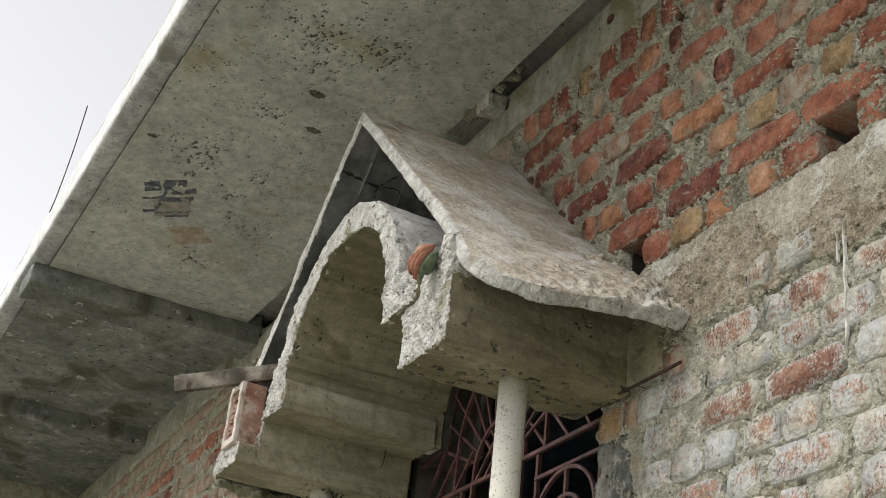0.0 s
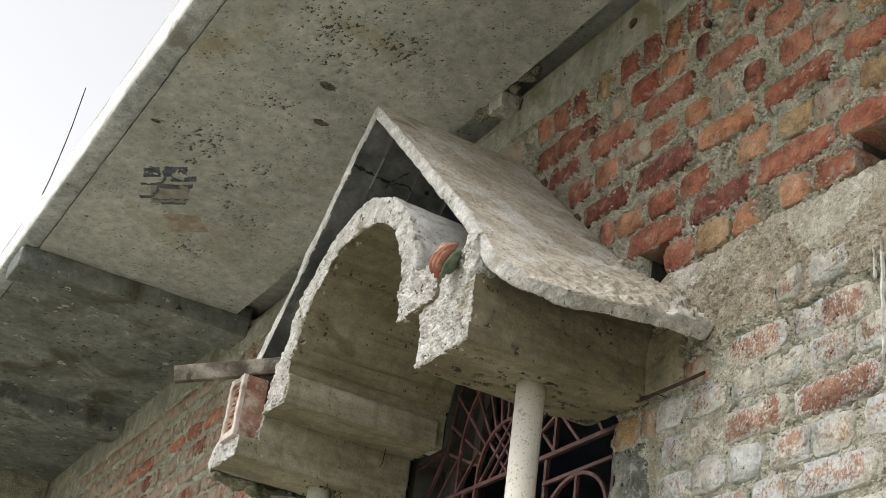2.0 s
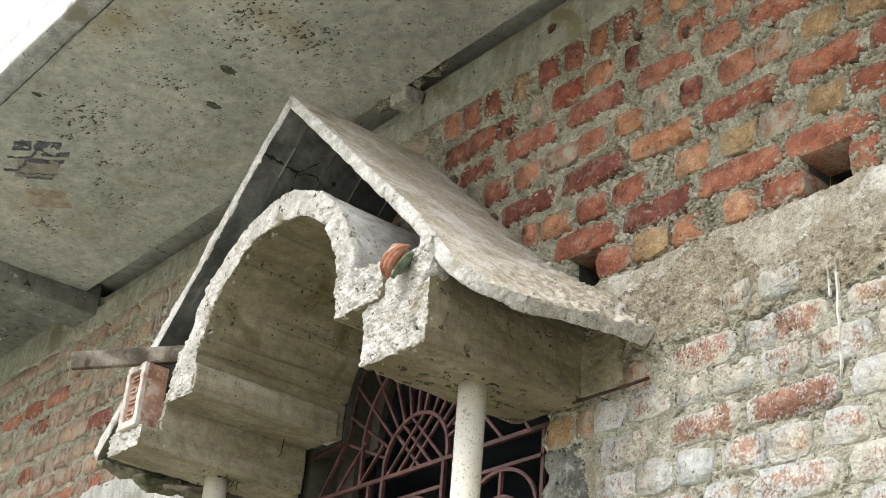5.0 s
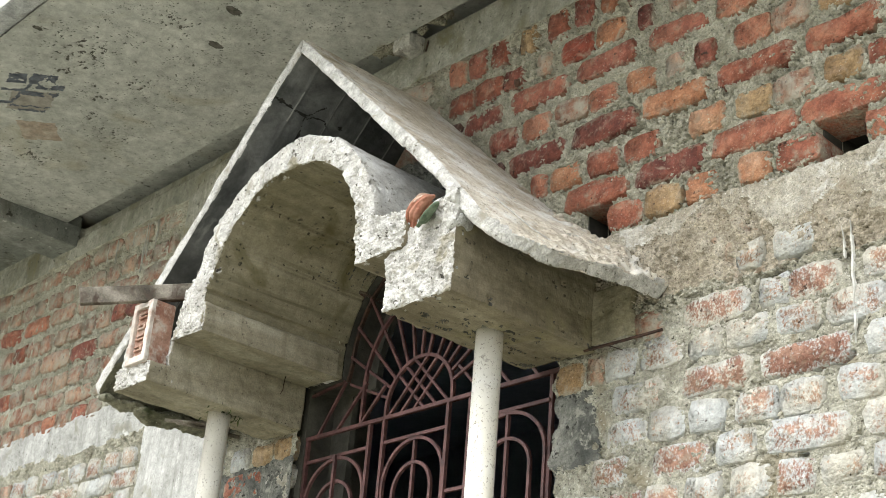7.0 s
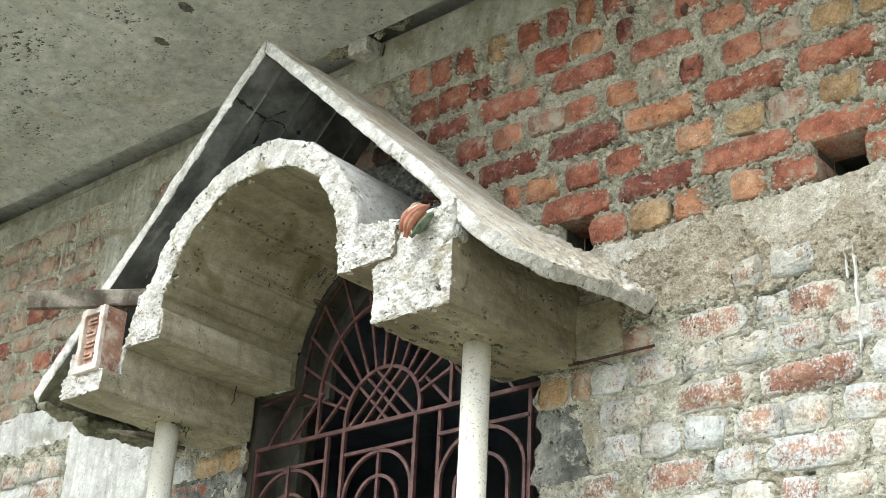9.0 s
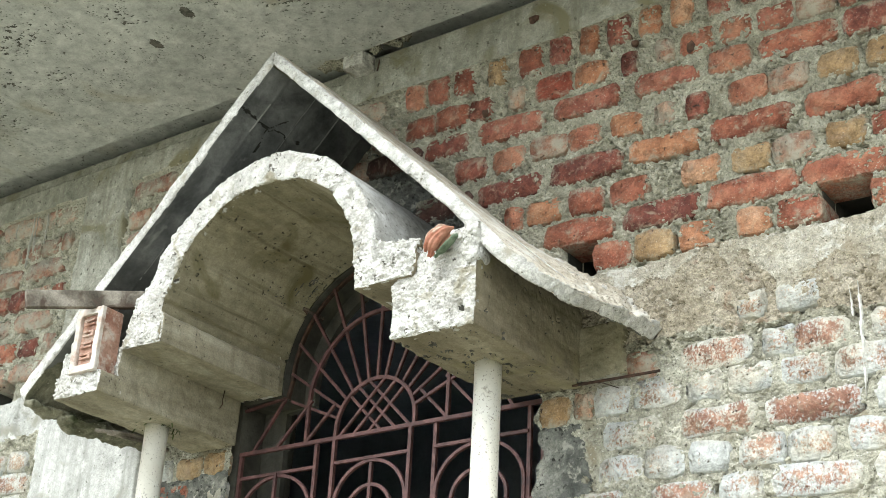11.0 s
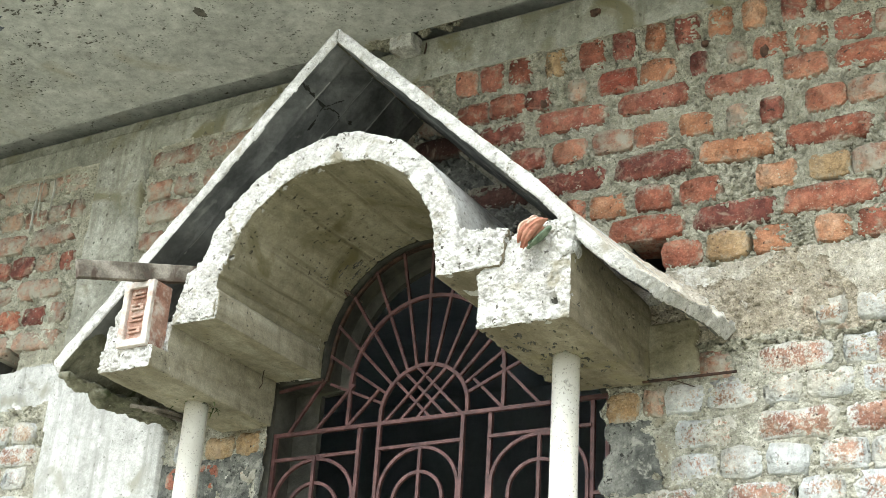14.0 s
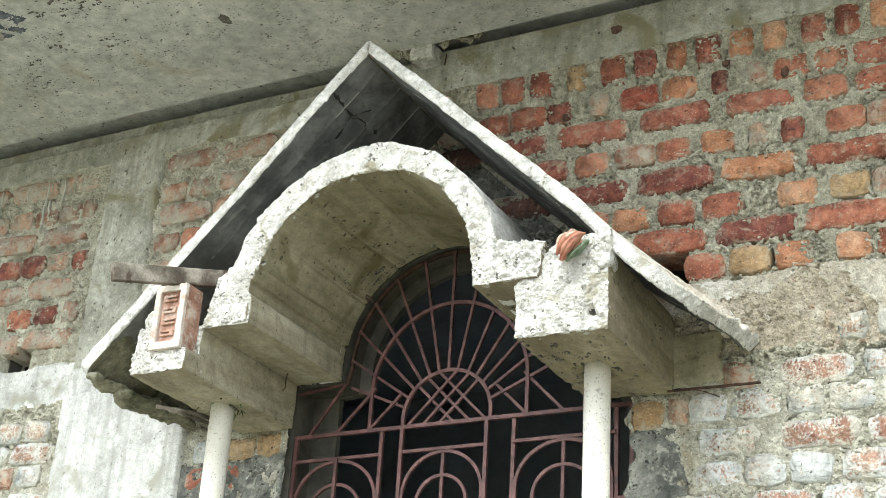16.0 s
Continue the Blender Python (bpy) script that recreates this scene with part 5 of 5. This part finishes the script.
for x, z0, z1, w, mat in ((1.422, 3.215, 2.90, .014, M_lime), (1.404, 3.205, 3.12, .010, M_lime), 
                          (-2.055, 4.265, 4.03, .013, M_dullime), (-2.03, 4.265, 4.10, .010, M_dullime), (-1.965, 4.26, 4.12, .010, M_dullime), (-2.30, 4.26, 4.14, .007, M_dullime),
                          (-2.16, 4.255, 4.19, .008, M_dullime), (-2.38, 4.26, 4.17, .007, M_dullime)):
    ob = drip(x, z0, z1, w, mat, -0.009 if x > 0 else -0.012, int(abs(x) * 100))
    ob.parent = (NEAR if x > 0 else MID)["wall_front"]

# white mortar block and rubble in the gap at the soffit
bm = bmesh.new()
box(bm, -0.345, -0.255, -0.088, -0.012, 4.39, 4.452)
ob = rough_solid("mortar_block", bm, 0.005, (M_edge,), None, lambda p, n: 0.008 * fbm(p * 30, 230, 4))
tagged(ob, "pale mortar block filling the gap under the soffit", "mortar")
for k, (x, z, r) in enumerate(((-0.40, 4.445, .03), (-0.45, 4.45, .025), (-0.22, 4.45, .022), (-0.14, 4.452, .025), (-0.09, 4.455, .02), (-0.36, 4.44, .028))):
    lump("mortar_crumb", (x, -0.06, z), (r * 1.2, r * .9, r * .55), M_mortar, "grey mortar crumb in the gap under the soffit", "mortar", 20 + k, 1.1)
for x in (-0.235, -0.66):
    tagged(part("nail", tube([(x, -0.012, 4.44), (x + .002, -0.02, 4.41), (x - .001, -0.022, 4.385)], 0.003, 6), M_rust), "short rusty nail hanging in the wall", "nail")

# reinforcing rod standing over the slab's edge
tagged(part("reinforcing_rod", tube([(-2.47, -1.155, 4.585), (-2.42, -1.15, 4.635), (-2.335, -1.15, 4.705), (-2.26, -1.15, 4.78), (-2.225, -1.15, 4.83), (-2.20, -1.15, 4.883), (-2.153, -1.15, 4.993)], 0.0026, 6), M_rust),
       "thin rusty reinforcing rod above the slab edge", "rod")

# sticks and moss under the beam end
for a, b in (((-1.03, -0.36, 3.075), (-0.90, -0.18, 3.068)), ((-1.0, -0.33, 3.07), (-0.93, -0.12, 3.06))):
    tagged(part("stick", tube([a, ((a[0] + b[0]) / 2, (a[1] + b[1]) / 2, (a[2] + b[2]) / 2 + .006), b], 0.007, 6), M_wood), "thin grey stick under the canopy beam", "stick")
M_moss = material("moss", ((0.3, (0.04, 0.055, 0.02)), (0.7, (0.10, 0.13, 0.05))), 40, 0.95, ((120, 0.5, 0.003),), 0.3)
bm = bmesh.new()
rnd = random.Random(31)
for k in range(90):
    x, y = rnd.gauss(-0.83, .03), rnd.gauss(-0.26, .03)
    o = Vector((x, y, 3.082))
    d = Vector((rnd.uniform(-1, 1), rnd.uniform(-1, 1), rnd.uniform(-1.2, -.1))).normalized() * rnd.uniform(.008, .02)
    s = d.cross(Vector((0, 0, 1))).normalized() * .003
    bm.faces.new([bm.verts.new(v) for v in (o - s, o + s, o + d + s * .6, o + d * 1.3, o + d - s * .6)])
tagged(part("moss", bm, M_moss), "small dark green moss tuft at the pipe top", "moss", kind="stuff")
# thin wire beside the rod in the wall
tagged(part("binding_wire", tube([(0.62, -0.035, 3.066), (0.70, -0.05, 3.045), (0.755, -0.06, 3.018)], 0.0015, 5), M_rust), "bent thin rusty binding wire at the wall", "wire")

# plain end walls under the slab, added to block light from the sides
bm = bmesh.new()
box(bm, -6.6, -6.3, -1.19, -0.02, 0.0, 4.45)
box(bm, 5.2, 5.45, -1.19, -0.02, 0.0, 4.45)
tagged(part("wall_return", bm, M_mortar), "plain grey end walls, added to block light from the sides", "wall", kind="structure")

# lime scratches on the roof slab
for pts in (((0.611, -0.424, 3.374), (0.68, -0.415, 3.308), (0.743, -0.41, 3.248), (0.775, -0.37, 3.217), (0.796, -0.34, 3.197)),
            ((0.02, -0.53, 3.939), (0.07, -0.52, 3.892), (0.111, -0.515, 3.853), (0.186, -0.469, 3.781)), ((-0.15, -0.46, 4.102), (-0.09, -0.44, 4.045), (-0.022, -0.429, 3.98)),
            ((0.04, -0.44, 3.92), (0.10, -0.45, 3.863), (0.15, -0.43, 3.815))):
    part("lime_streak", tube(pts, 0.0018, 5), M_edge, SLABS[0])
# bent wire on the beam's inner face
tagged(part("binding_wire", tube([(-0.70, -0.118, 3.236), (-0.703, -0.12, 3.205), (-0.697, -0.124, 3.185), (-0.705, -0.128, 3.17)], 0.0016, 5), M_rust), "bent thin rusty binding wire on the beam", "wire")

# dark wooden plugs and nail heads left in the wall
M_plug = material("dark wet wood", ((0.3, (0.045, 0.026, 0.018)), (0.7, (0.11, 0.062, 0.042))), 30, 0.85, ((90, 0.5, 0.003),), 0.3, 120)
for k, (x, z, rx, rz) in enumerate(((0.413, 4.374, .021, .017), (0.234, 4.072, .011, .013), (0.974, 4.078, .006, .019), (0.787, 4.154, .012, .010))):
    lump("wall_plug", (x, -0.012, z), (rx, 0.012, rz), M_plug, "dark brown wooden plug stuck in the wall", "wooden plug", 50 + k, 0.5)
